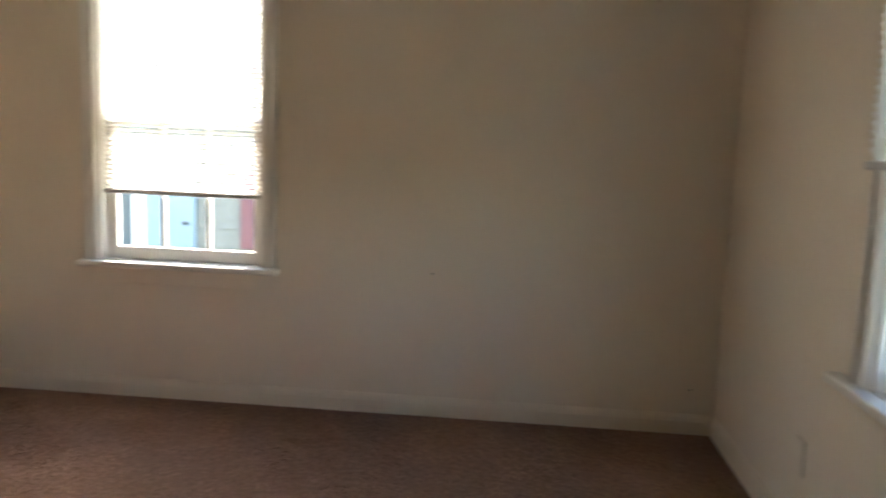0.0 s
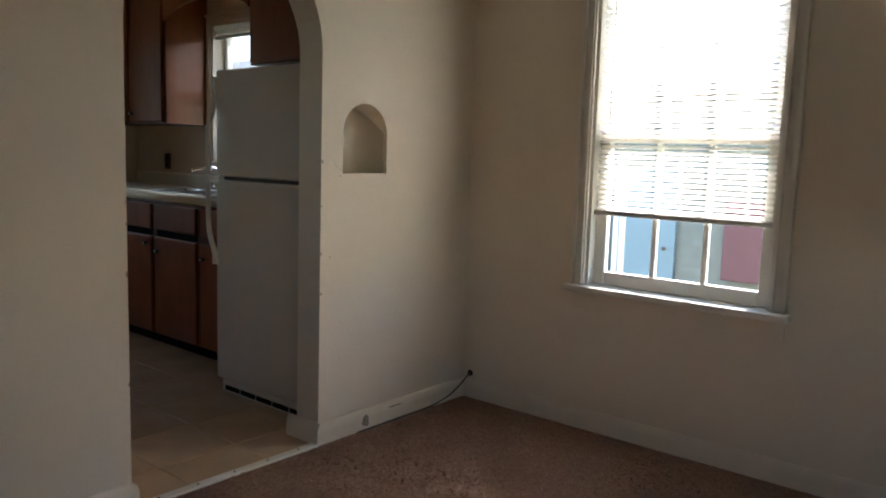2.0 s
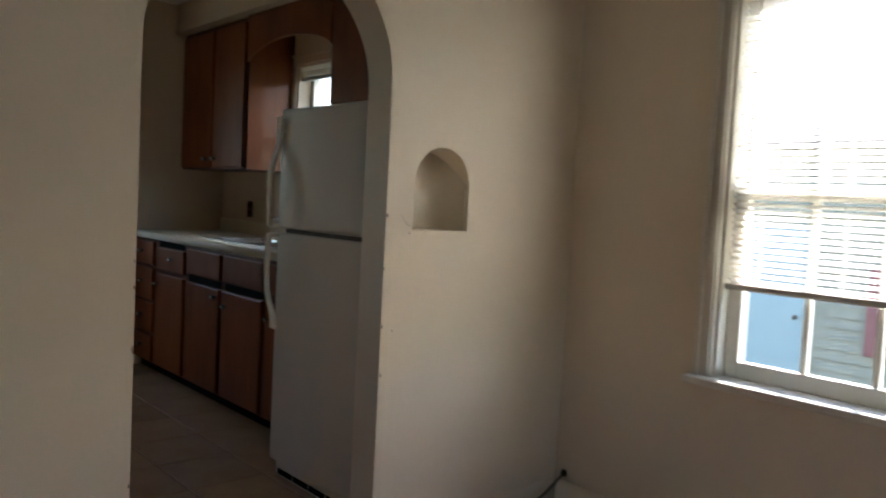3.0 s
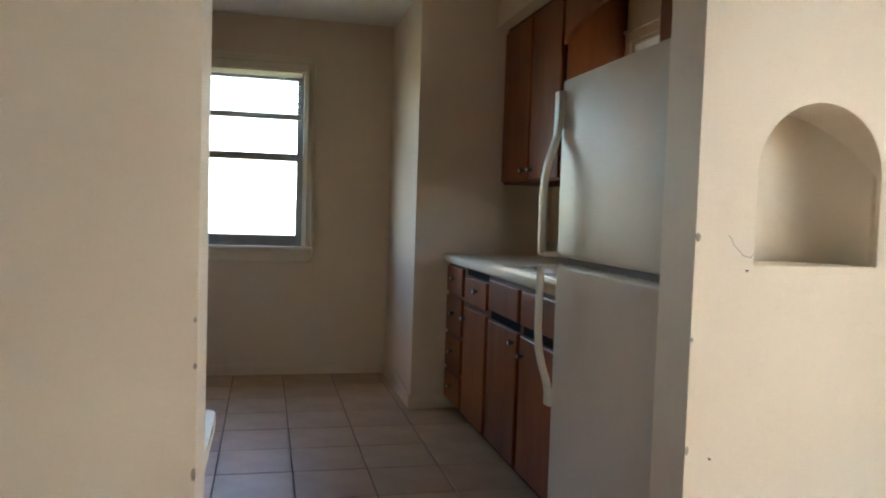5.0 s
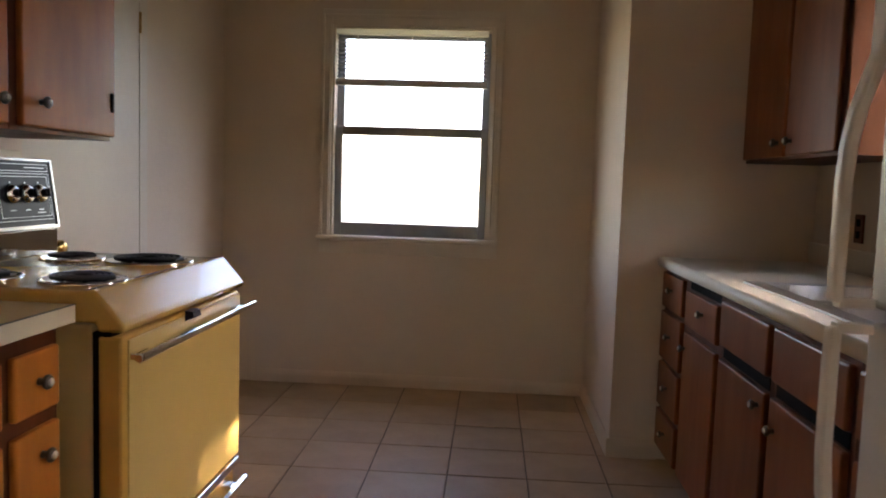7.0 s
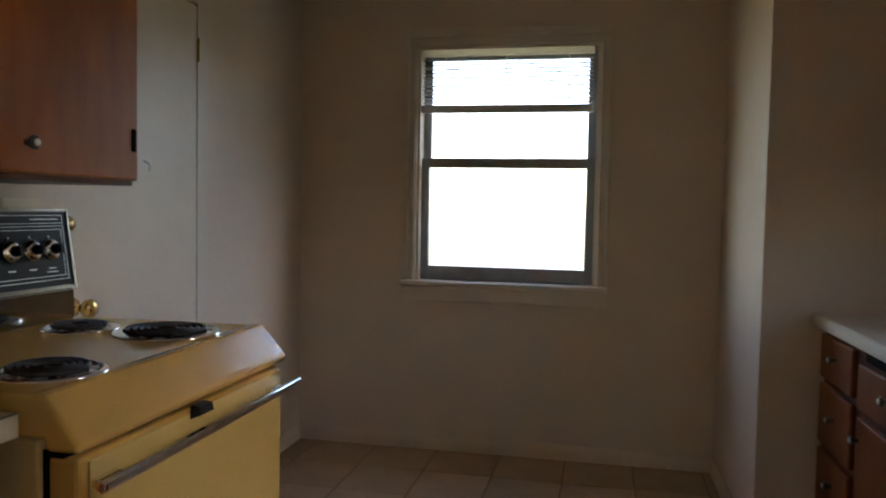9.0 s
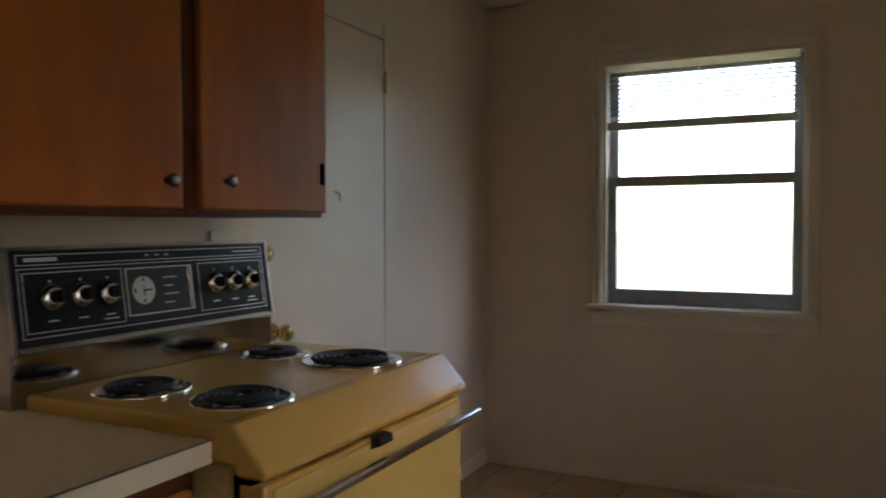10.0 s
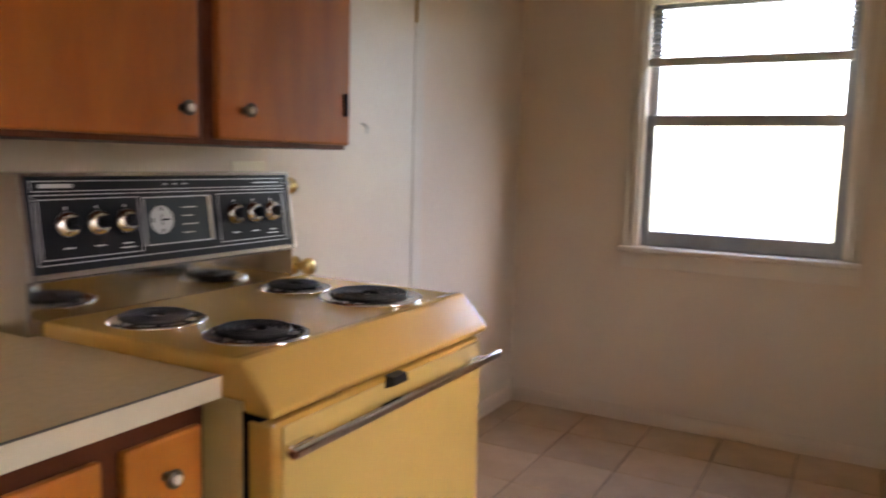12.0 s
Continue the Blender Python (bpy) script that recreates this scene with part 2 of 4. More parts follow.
def tube(name, points, r, material, parent=None, cyclic=False, flat=None, label=""):
    """A bent round bar or cable along points."""
    cu = bpy.data.curves.new(name, "CURVE")
    cu.dimensions, cu.bevel_depth, cu.bevel_resolution, cu.resolution_u, cu.use_fill_caps = "3D", r, 3, 6, True
    sp = cu.splines.new("NURBS")
    sp.points.add(len(points) - 1)
    for p, q in zip(sp.points, points):
        p.co = (*q, 1)
    sp.use_endpoint_u, sp.order_u, sp.use_cyclic_u = True, 3, cyclic
    tmp = bpy.data.objects.new(name, cu)
    scene.collection.objects.link(tmp)
    me = bpy.data.meshes.new_from_object(tmp.evaluated_get(bpy.context.evaluated_depsgraph_get()))
    bpy.data.objects.remove(tmp)
    bm = bmesh.new()
    bm.from_mesh(me)
    bpy.data.meshes.remove(me)
    return finish(name, bm, material, parent, label, True)


# ---- large structure ----
XE, XE2, XW, YS, YK, H = 0.945, 0.985, -1.995, -3.475, 4.20, 2.44
XR, YR = -1.968, 2.235                                       # wall behind the stove stands a little proud, up to YR
YC = 3.207                                                   # south face of the boxed-out corner
W1Y0, W1Y1, W1Z0, W1Z1 = -1.431, -0.654, 0.643, 1.99          # east living-room window opening
W2Y0, W2Y1, W2Z0, W2Z1 = 1.60, 2.24, 1.10, 2.00              # window over the sink
W3X0, W3X1, W3Z0, W3Z1 = -1.359, -0.440, 0.888, 2.09         # kitchen end window
W4X0, W4X1 = -1.19, -0.425                                   # south living-room window
LW = -4.2

structure("floor_carpet", box(LW, XE, YS, 0.0, -0.12, 0.0), M_CARPET, "worn brown cut-pile carpet covering the living room floor", "carpet")
def carpet_pile():
    """Short leaning tufts over the stretch of carpet before the walker."""
    rng = np.random.default_rng(4)
    n = 105000
    x, y = rng.uniform(-2.2, XE - 0.022, n), rng.uniform(YS + 0.022, -0.024, n)
    lean = np.sin(7.1 * x + 3.0 * np.sin(5.3 * y)) * 2.2 + np.cos(8.7 * y + 2.5 * np.sin(6.1 * x)) * 2.2 + rng.normal(0, 0.9, n)
    tall, wide = rng.uniform(0.003, 0.0065, n), rng.uniform(0.003, 0.006, n)
    reach = rng.uniform(0.003, 0.010, n)
    side = lean + np.pi / 2
    v = np.empty((n, 3, 3))
    v[:, 0] = np.stack([x - wide * np.cos(side), y - wide * np.sin(side), np.zeros(n)], -1)
    v[:, 1] = np.stack([x + wide * np.cos(side), y + wide * np.sin(side), np.zeros(n)], -1)
    v[:, 2] = np.stack([x + reach * np.cos(lean), y + reach * np.sin(lean), tall], -1)
    me = bpy.data.meshes.new("carpet_pile")
    me.from_pydata(v.reshape(-1, 3).tolist(), [], np.arange(3 * n).reshape(-1, 3).tolist())
    me.materials.append(M_PILE)
    return tagged(new("carpet_pile", me), "short brown carpet tufts, worn and matted", "carpet", "", "stuff")


carpet_pile()
floor_k = structure("floor_kitchen", box(XW, XE2, 0.0, YK, -0.12, -0.006), M_GROUT, "tan ceramic tile floor with dark grout joints", "floor")
NX0, NX1, NZ0, NSP = 0.112, 0.362, 1.097, 1.256
AX, ASP = -0.793, 1.565                                      # archway: left jamb and spring line
WT = 0.18                                                    # its thickness
outline = [(LW, 0.0)] + arch(AX, 0.0, 0.0, ASP)[:1] + arch(AX, 0.0, 0.0, ASP)[:1:-1] + [(0.0, 0.0), (XE2, 0.0), (XE2, H), (LW, H)]
bm = sheet(outline, [arch(NX0, NX1, NZ0, NSP)], "y", 0.0, WT)
for v in bm.verts:                                           # the right reveal of the archway splays a little
    if v.co.y > 0.1 and -0.4 < v.co.x < 0.001 and v.co.z < 2.3:
        v.co.x += 0.038 * (v.co.x + 0.4) / 0.4
structure("wall_north", bm, M_WALL, "cream plaster wall with an arched doorway and arched niche", "wall")
NC, NR = (NX0 + NX1) / 2, (NX1 - NX0) / 2
curve = [(NC + NR * math.cos(math.pi * i / 28), 0.012 + 0.125 * math.sin(math.pi * i / 28)) for i in range(29)]   # rounded back
niche = structure("niche_back", prism(bmesh.new(), curve + [(NX0, 0.178), (NX1, 0.178)], "z", NZ0 - 0.004, NSP + NR + 0.004), M_WALL, "rounded plaster back of the arched wall niche", "niche")
for f in niche.data.polygons:
    f.use_smooth = abs(f.normal.z) < 0.5 and f.center.y < 0.16
structure("wall_east", sheet(rect(YS - 0.15, 0.0, -0.1, H), [rect(W1Y0, W1Y1, W1Z0 - 0.03, W1Z1)], "x", XE, XE + 0.16),
          M_WALL, "cream painted outer wall with a window opening", "wall")
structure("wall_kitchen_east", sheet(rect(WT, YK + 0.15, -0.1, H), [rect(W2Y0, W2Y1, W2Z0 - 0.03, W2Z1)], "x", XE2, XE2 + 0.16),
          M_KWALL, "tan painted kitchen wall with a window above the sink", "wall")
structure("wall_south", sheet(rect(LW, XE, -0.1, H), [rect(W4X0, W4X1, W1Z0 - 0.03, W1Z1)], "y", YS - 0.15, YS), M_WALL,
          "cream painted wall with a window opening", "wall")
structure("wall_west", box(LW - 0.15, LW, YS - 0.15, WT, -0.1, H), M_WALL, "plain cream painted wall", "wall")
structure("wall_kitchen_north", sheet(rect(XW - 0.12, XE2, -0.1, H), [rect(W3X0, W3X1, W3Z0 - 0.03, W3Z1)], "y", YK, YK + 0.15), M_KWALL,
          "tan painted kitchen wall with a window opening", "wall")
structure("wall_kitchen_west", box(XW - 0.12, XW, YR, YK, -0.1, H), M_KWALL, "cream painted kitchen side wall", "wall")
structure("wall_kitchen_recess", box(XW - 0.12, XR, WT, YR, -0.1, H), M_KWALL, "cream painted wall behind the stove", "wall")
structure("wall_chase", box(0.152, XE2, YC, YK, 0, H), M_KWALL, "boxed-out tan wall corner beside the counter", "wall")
structure("ceiling_living", box(LW, XE, YS, 0.0, H, H + 0.1), M_CEIL, "plain cream ceiling", "ceiling")
structure("ceiling_kitchen", box(XW, XE2, WT, YK, H, H + 0.1), M_CEIL, "plain cream kitchen ceiling", "ceiling")
# unseen eave, added so that its overhang trims the sun through the sink window
structure("roof_eave", prism(bmesh.new(), [(XE2 + 0.165, 2.14), (XE2 + 0.54, 2.14), (XE2 + 0.54, 2.26), (XE2 + 0.165, 2.50)], "y", 0.35, YK + 0.5), M_WHITE, "white eave, unseen, added above the kitchen wall to cut the sun", "eave")
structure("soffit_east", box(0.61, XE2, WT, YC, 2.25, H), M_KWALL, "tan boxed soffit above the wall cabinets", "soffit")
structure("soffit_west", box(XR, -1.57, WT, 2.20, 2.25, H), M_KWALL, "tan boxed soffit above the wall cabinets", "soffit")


def skirting(name, axis, at, out, a, b, h=0.088, t=0.018, material=M_WALL):
    """A baseboard with an eased top, along x or y."""
    o = [(at, 0), (at + out * t, 0), (at + out * t, h - 0.03), (at + out * t * 0.75, h - 0.012), (at + out * t * 0.35, h), (at, h)]
    structure(name, prism(bmesh.new(), o, axis, a, b), material, "glossy cream painted wooden baseboard", "baseboard")


skirting("baseboard_north", "x", 0.0, -1, 0.0, XE)
skirting("baseboard_north", "x", 0.0, -1, LW, AX)
skirting("baseboard_east", "y", XE, -1, YS, -0.018)
skirting("baseboard_south", "x", YS, 1, LW, XE - 0.018)
skirting("baseboard_jamb", "y", 0.0, -1, -0.018, WT)
skirting("baseboard_jamb", "y", AX, 1, -0.018, WT)
skirting("baseboard_kitchen", "x", YK, -1, XW, 0.152, 0.075, 0.012, M_KWALL)
skirting("baseboard_kitchen", "y", XW, 1, 3.19, YK - 0.012, 0.075, 0.012, M_KWALL)
skirting("baseboard_chase", "y", 0.152, -1, YC - 0.012, YK - 0.012, 0.085, 0.014, M_KWALL)
skirting("baseboard_chase", "x", YC, -1, 0.138, 0.36, 0.085, 0.014, M_KWALL)

strip = structure("threshold", prism(bmesh.new(), [(-0.022, 0.0), (0.022, 0.0), (0.018, 0.006), (-0.018, 0.008)], "x", AX + 0.018, -0.018), M_WHITE,
                  "worn white metal threshold strip between carpet and tile", "threshold")


# ---- windows ----
def place_in(kind, at):
    """Turns local (along, out, up) into the world: out is towards the room."""
    if kind == "east":
        return lambda u0, u1, o0, o1, z0, z1: (at - o1, at - o0, u0, u1, z0, z1)
    if kind == "north":
        return lambda u0, u1, o0, o1, z0, z1: (u0, u1, at - o1, at - o0, z0, z1)
    if kind == "west":
        return lambda u0, u1, o0, o1, z0, z1: (at + o0, at + o1, u0, u1, z0, z1)
    return lambda u0, u1, o0, o1, z0, z1: (u0, u1, at + o0, at + o1, z0, z1)


def bar(name, P, u0, u1, o0, o1, z0, z1, material, parent, bevel=0.003, label=""):
    return part(name, box(*P(u0, u1, o0, o1, z0, z1), bevel=bevel), material, parent, label)


def window(name, kind, at, u0, u1, z0, z1, mid, label, material, trim, sash_w, sill_out, sill_l, sill_r, casing, muntins, rail, trim_label=""):
    P = place_in(kind, at)
    centre = P((u0 + u1) / 2, (u0 + u1) / 2, 0, 0, z0, z0)
    w = thing(name, (centre[0], centre[2], z0), label, "window", "", "structure")
    # casing with a raised back band, head, sill and apron
    for c0, c1, outer in ((u0 - casing, u0, -1), (u1, u1 + casing, 1)):
        bar("casing", P, c0, c1, 0.0, 0.014, z0, z1 + casing, trim, w)
        band = (c0, c0 + 0.018) if outer < 0 else (c1 - 0.018, c1)
        bar("casing_band", P, *band, 0.014, 0.026, z0, z1 + casing, trim, w)
        bead = (c1 - 0.02, c1 - 0.008) if outer < 0 else (c0 + 0.008, c0 + 0.02)
        bar("casing_bead", P, *bead, 0.014, 0.021, z0, z1, trim, w)
    bar("head_casing", P, u0, u1, 0.0, 0.014, z1, z1 + casing, trim, w)
    bar("head_band", P, u0 - casing + 0.018, u1 + casing - 0.018, 0.014, 0.026, z1 + casing - 0.018, z1 + casing, trim, w)
    bar("window_sill", P, u0 - casing - sill_l, u1 + casing + sill_r, 0.0, sill_out, z0 - 0.028, z0, trim, w, 0.007)
    bar("window_sill", P, u0, u1, -0.155, -0.001, z0 - 0.028, z0, trim, w, 0.0)
    bar("apron", P, u0 - casing, u1 + casing, 0.0, 0.012, z0 - 0.105, z0 - 0.029, M_WALL if trim is M_WHITE else trim, w)
    # jamb lining
    bar("jamb", P, u0, u0 + 0.014, -0.155, 0.0, z0, z1, trim, w, 0.0)
    bar("jamb", P, u1 - 0.014, u1, -0.155, 0.0, z0, z1, trim, w, 0.0)
    bar("jamb", P, u0 + 0.014, u1 - 0.014, -0.155, 0.0, z1 - 0.014, z1, trim, w, 0.0)
    a0, a1 = u0 + 0.014, u1 - 0.014
    # lower sash, inner track
    for sash, o0, o1, b, t, bottom, top in (("lower_sash", -0.085, -0.050, z0 + 0.0005, mid + 0.02, rail, 0.052 if material is M_ALU else 0.038), ("upper_sash", -0.125, -0.090, mid - 0.02, z1 - 0.014, 0.038, 0.04)):
        s = part(sash, box(*P(a0, a0 + sash_w, o0, o1, b, t), bevel=0.004), material, w)
        part("stile", box(*P(a1 - sash_w, a1, o0, o1, b, t), bevel=0.004), material, s)
        part("rail", box(*P(a0 + sash_w, a1 - sash_w, o0, o1, b, b + bottom), bevel=0.004), material, s)
        part("rail", box(*P(a0 + sash_w, a1 - sash_w, o0, o1, t - top, t), bevel=0.004), material, s)
        for i in range(muntins):
            c = a0 + sash_w + (a1 - a0 - 2 * sash_w) * (i + 1) / (muntins + 1)
            part("muntin", box(*P(c - 0.011, c + 0.011, o0 + 0.004, o1 - 0.004, b + bottom, t - top), bevel=0.004), material, s)
        om = (o0 + o1) / 2
        for i in range(muntins + 1):
            c0 = a0 + sash_w + (a1 - a0 - 2 * sash_w) * i / (muntins + 1)
            c1 = a0 + sash_w + (a1 - a0 - 2 * sash_w) * (i + 1) / (muntins + 1)
            pane = part("pane", box(*P(c0, c1, om - 0.0015, om + 0.0015, b + bottom, t - top)), M_GLASS, s, "clear slightly dusty glass pane")
            pane.visible_shadow = False
    return w, P


def blind(kind, P, at_out, u0, u1, z_bottom, z_top, pitch, label, tilt=8.0, rail_h=0.022, cords=3, slat=None):
    slat = slat or M_SLAT
    c = P((u0 + u1) / 2, (u0 + u1) / 2, at_out, at_out, z_bottom, z_bottom)
    b = thing("window_blind", (c[0], c[2], z_bottom), label, "blind")
    half = 0.0125
    part("headrail", box(*P(u0, u1, at_out - 0.018, at_out + 0.018, z_top - 0.03, z_top), bevel=0.003), M_SLAT, b)
    part("bottom_rail", box(*P(u0, u1, at_out - 0.014, at_out + 0.014, z_bottom, z_bottom + rail_h), bevel=0.005), M_RAIL, b, "grey-white bottom rail")
    # one curved slat, shared by all
    bm = bmesh.new()
    rows = []
    for i in range(5):
        o = half * (i / 2 - 1)
        z = 0.0022 * (1 - (i / 2 - 1) ** 2) + o * math.tan(radians(tilt))
        p = P(u0 + 0.004, u1 - 0.004, o, o, z, z)
        ends = [(p[0], p[2], z), (p[1], p[3], z)] if kind != "east" else [(p[0], p[2], z), (p[0], p[3], z)]
        base = P(0, 0, 0, 0, 0, 0)
        rows.append([bm.verts.new(Vector(e) - (Vector((base[0], 0, 0)) if kind == "east" else Vector((0, base[2], 0)))) for e in ends])
    for r, s in zip(rows, rows[1:]):
        bm.faces.new((r[0], r[1], s[1], s[0]))
    bmesh.ops.solidify(bm, geom=list(bm.faces), thickness=0.0006)
    first = part("slat", bm, slat, b)
    me = first.data
    base = P(0, 0, at_out, at_out, 0, 0)
    shift = Vector((base[0], 0, 0)) if kind == "east" else Vector((0, base[2], 0))
    z, k = z_bottom + rail_h + 0.012, 0
    inv = b.matrix_world.inverted()
    while z < z_top - 0.035:
        ob = first if k == 0 else new("slat", me)
        ob.parent, ob.matrix_parent_inverse = b, inv
        ob.location = shift + Vector((0, 0, z + random.uniform(-0.0008, 0.0008)))
        z += pitch
        k += 1
    for i in range(cords):
        u = u0 + (u1 - u0) * (0.14 + 0.72 * i / max(cords - 1, 1))
        for o in (-0.0135, 0.0135):
            part("ladder_cord", box(*P(u - 0.001, u + 0.001, at_out + o - 0.0006, at_out + o + 0.0006, z_bottom + rail_h, z_top - 0.03)), M_SLAT, b)
    return b


w1, P1 = window("window_1", "east", XE, W1Y0, W1Y1, W1Z0, W1Z1, 1.287, "white-painted wooden sash window with three panes over three",
                M_WHITE, M_WHITE, 0.048, 0.06, 0.017, 0.021, 0.062, 2, 0.058)
b1 = blind("east", P1, -0.028, W1Y0 + 0.015, W1Y1 - 0.015, 0.949, W1Z1 - 0.015, 0.0215, "white mini blind lowered two thirds over the sash window", tilt=27.0)
w2, P2 = window("window_2", "east", XE2, W2Y0, W2Y1, W2Z0, W2Z1, 1.55, "white-painted kitchen window above the sink", M_WHITE, M_KWALL, 0.03, 0.03, 0.0, 0.0, 0.06, 0, 0.06)
b2 = blind("east", P2, -0.026, W2Y0 + 0.018, W2Y1 - 0.018, 1.90, W2Z1 - 0.015, 0.008, "white mini blind drawn up above the sink")
w3, P3 = window("window_3", "north", YK, W3X0, W3X1, W3Z0, W3Z1, 1.506, "grey aluminium sash window in cream wooden casing", M_ALU, M_KTRIM, 0.042, 0.05, 0.012, 0.0, 0.06, 0, 0.074)
bar("head_cap", P3, W3X0 - 0.06, W3X1 + 0.06, 0.0, 0.020, W3Z1 + 0.0605, W3Z1 + 0.088, M_KTRIM, w3)
b3 = blind("north", P3, -0.028, W3X0 + 0.016, W3X1 - 0.030, 1.754, W3Z1 - 0.015, 0.0215, "white mini blind drawn up to the top third, slats greyed as shade", rail_h=0.04, slat=M_SLAT_SHADED)
part("tilt_wand", rod(bmesh.new(), (XE + 0.008, W1Y1 - 0.075, 1.62), "z", 0.0035, 0.64, n=8), M_RAIL, b1, "thin clear tilt wand")
w4, P4 = window("window_4", "south", YS, W4X0, W4X1, W1Z0, W1Z1, 1.287, "white-painted wooden sash window with three panes over three",
                M_WHITE, M_WHITE, 0.048, 0.055, 0.02, 0.10, 0.075, 2, 0.064)
blind("south", P4, 0.05, W4X0 - 0.05, W4X1 + 0.035, 1.20, W1Z1 - 0.015, 0.0215, "white mini blind lowered half over the south window", tilt=58.0)


# ---- outdoors ----
structure("ground", box(-300, 300, -300, 300, -1.4, -1.1), M_EARTH, "patchy grass and soil around the houses", "ground")


def neighbour_house():
    x, g = 8.0, -1.1
    h = thing("neighbouring_house", (x, 0, g), "single-storey grey-sided house with a pale blue door", "house")
    part("wall", box(x + 0.03, x + 6.0, -8.0, 18.0, g, 2.22), M_SIDING, h)
    z = g + 0.15
    while z < 2.05:
        part("siding_board", prism(bmesh.new(), [(x + 0.03, z), (x - 0.004, z), (x + 0.022, z + 0.128), (x + 0.03, z + 0.128)], "y", -8.0, 18.0), M_SIDING, h)
        z += 0.13
    part("roof", prism(bmesh.new(), [(x - 0.45, 2.10), (x + 3.0, 3.55), (x + 6.45, 2.10), (x + 6.45, 2.20), (x + 3.0, 3.67), (x - 0.45, 2.20)], "y", -8.4, 18.4), M_SHINGLE, h)
    d = part("door", box(x - 0.05, x - 0.01, 1.95, 2.62, -1.0, 1.02, bevel=0.004), M_BLUE, h, "pale blue painted door")
    part("door_frame", box(x - 0.06, x - 0.006, 2.62, 2.72, -1.05, 1.12), M_WHITE, h)
    part("door_frame", box(x - 0.06, x - 0.006, 1.89, 1.95, -1.05, 1.12), M_BLUE, h)
    part("door_frame", box(x - 0.06, x - 0.006, 1.95, 2.62, 1.02, 1.12), M_BLUE, h)
    part("door_knob", lathe(bmesh.new(), (x - 0.05, 2.02, 0.03), "x", [(0.012, 0), (0.012, -0.03), (0.03, -0.04), (0.03, -0.06), (0.01, -0.07)], 12), M_PEWTER, d)
    w = part("window", box(x - 0.03, x - 0.006, 2.80, 3.55, -0.55, 0.85), M_FARWIN, h)
    part("window_frame", sheet(rect(2.74, 3.61, -0.61, 0.91), [rect(2.82, 3.53, -0.53, 0.83)], "x", x - 0.05, x - 0.031), M_WHITE, w)
    part("red_panel", box(x - 0.10, x - 0.006, -1.6, 1.22, -0.30, 0.75, bevel=0.005), M_RED, h, "faded red painted panel")
    return h


neighbour_house()


def tree(x, y, zc, ry, rz, seed):
    """A slender tree, added as a sun blocker: tapered trunk, limbs, and a crown of many small leaves in an oval."""
    rnd = random.Random(seed)
    t = thing("tree", (x, y, -1.1), "tall slender green tree, unseen, added behind the neighbouring house to block sun", "tree")
    bm = bmesh.new()
    rod(bm, (x, y, (zc - 0.62) / 2), "z", 0.17, zc + 1.1, 0.06, 10)
    base = [Vector((x, y, zc - rz * k)) for k in (0.9, 0.5, 0.2)]
    for i in range(14):
        a = rnd.uniform(0, 6.28)
        s = base[i % 3]
        tip = Vector((x + ry * 0.75 * math.cos(a), y + ry * 0.75 * math.sin(a), s.z + rz * 0.5))
        m = (tip - s).to_track_quat("Z", "Y").to_matrix().to_4x4()
        bmesh.ops.create_cone(bm, cap_ends=True, segments=6, radius1=0.05, radius2=0.012, depth=(tip - s).length, matrix=Matrix.Translation((tip + s) / 2) @ m)
    part("trunk", bm, M_BARK, t)
    verts, faces = [], []
    for _ in range(5200):
        d = Vector((rnd.gauss(0, 1), rnd.gauss(0, 1), rnd.gauss(0, 1))).normalized() * rnd.random() ** 0.4 * rnd.uniform(0.92, 1.06)
        c = Vector((x + d.x * ry, y + d.y * ry, zc + d.z * rz))
        u = Vector((rnd.gauss(0, 1), rnd.gauss(0, 1), rnd.gauss(0, 0.6))).normalized() * 0.09
        v = u.cross(Vector((rnd.gauss(0, 1), rnd.gauss(0, 1), rnd.gauss(0, 1)))).normalized() * 0.045
        k = len(verts)
        verts += [c - u, c + v, c + u, c - v]
        faces.append((k, k + 1, k + 2, k + 3))
    me = bpy.data.meshes.new("crown")
    me.from_pydata([tuple(v) for v in verts], [], faces)
    me.materials.append(M_LEAF)
    crown = new("crown", me)
    crown.parent, crown.matrix_parent_inverse = t, t.matrix_world.inverted()
    tagged(crown, kind="stuff")


# added out of view: the crown keeps most sun off the sink window
tree(13.0, 0.40, 8.2, 1.15, 1.3, 7)


# ---- kitchen: cabinets ----
def knob(parent, x, y, z, out, size=1.0):
    """A round pewter knob with a white porcelain button, standing out along x."""
    s = size * out
    k = part("knob", lathe(bmesh.new(), (x, y, z), "x", [(0.008 * size, 0), (0.007 * size, 0.012 * s), (0.015 * size, 0.016 * s), (0.016 * size, 0.022 * s), (0.012 * size, 0.026 * s)], 16), M_PEWTER, parent, "dark pewter knob", True)
    part("button", lathe(bmesh.new(), (x + 0.0262 * s, y, z), "x", [(0.0088 * size, 0), (0.0083 * size, 0.003 * s), (0.005 * size, 0.005 * s)], 16), M_PORCEL, k, "white porcelain button", True)


def front(parent, name, x, out, y0, y1, z0, z1, material, label="", tilt=0.0):
    """A lipped overlay door or drawer front on a face frame at x."""
    t = 0.019 * out
    bm = box(min(x, x + t), max(x, x + t), y0, y1, z0, z1, bevel=0.006, segs=2)
    if tilt:
        bmesh.ops.rotate(bm, verts=bm.verts, cent=(x, (y0 + y1) / 2, (z0 + z1) / 2), matrix=Matrix.Rotation(radians(tilt), 3, "X"))
    return part(name, bm, material, parent, label)


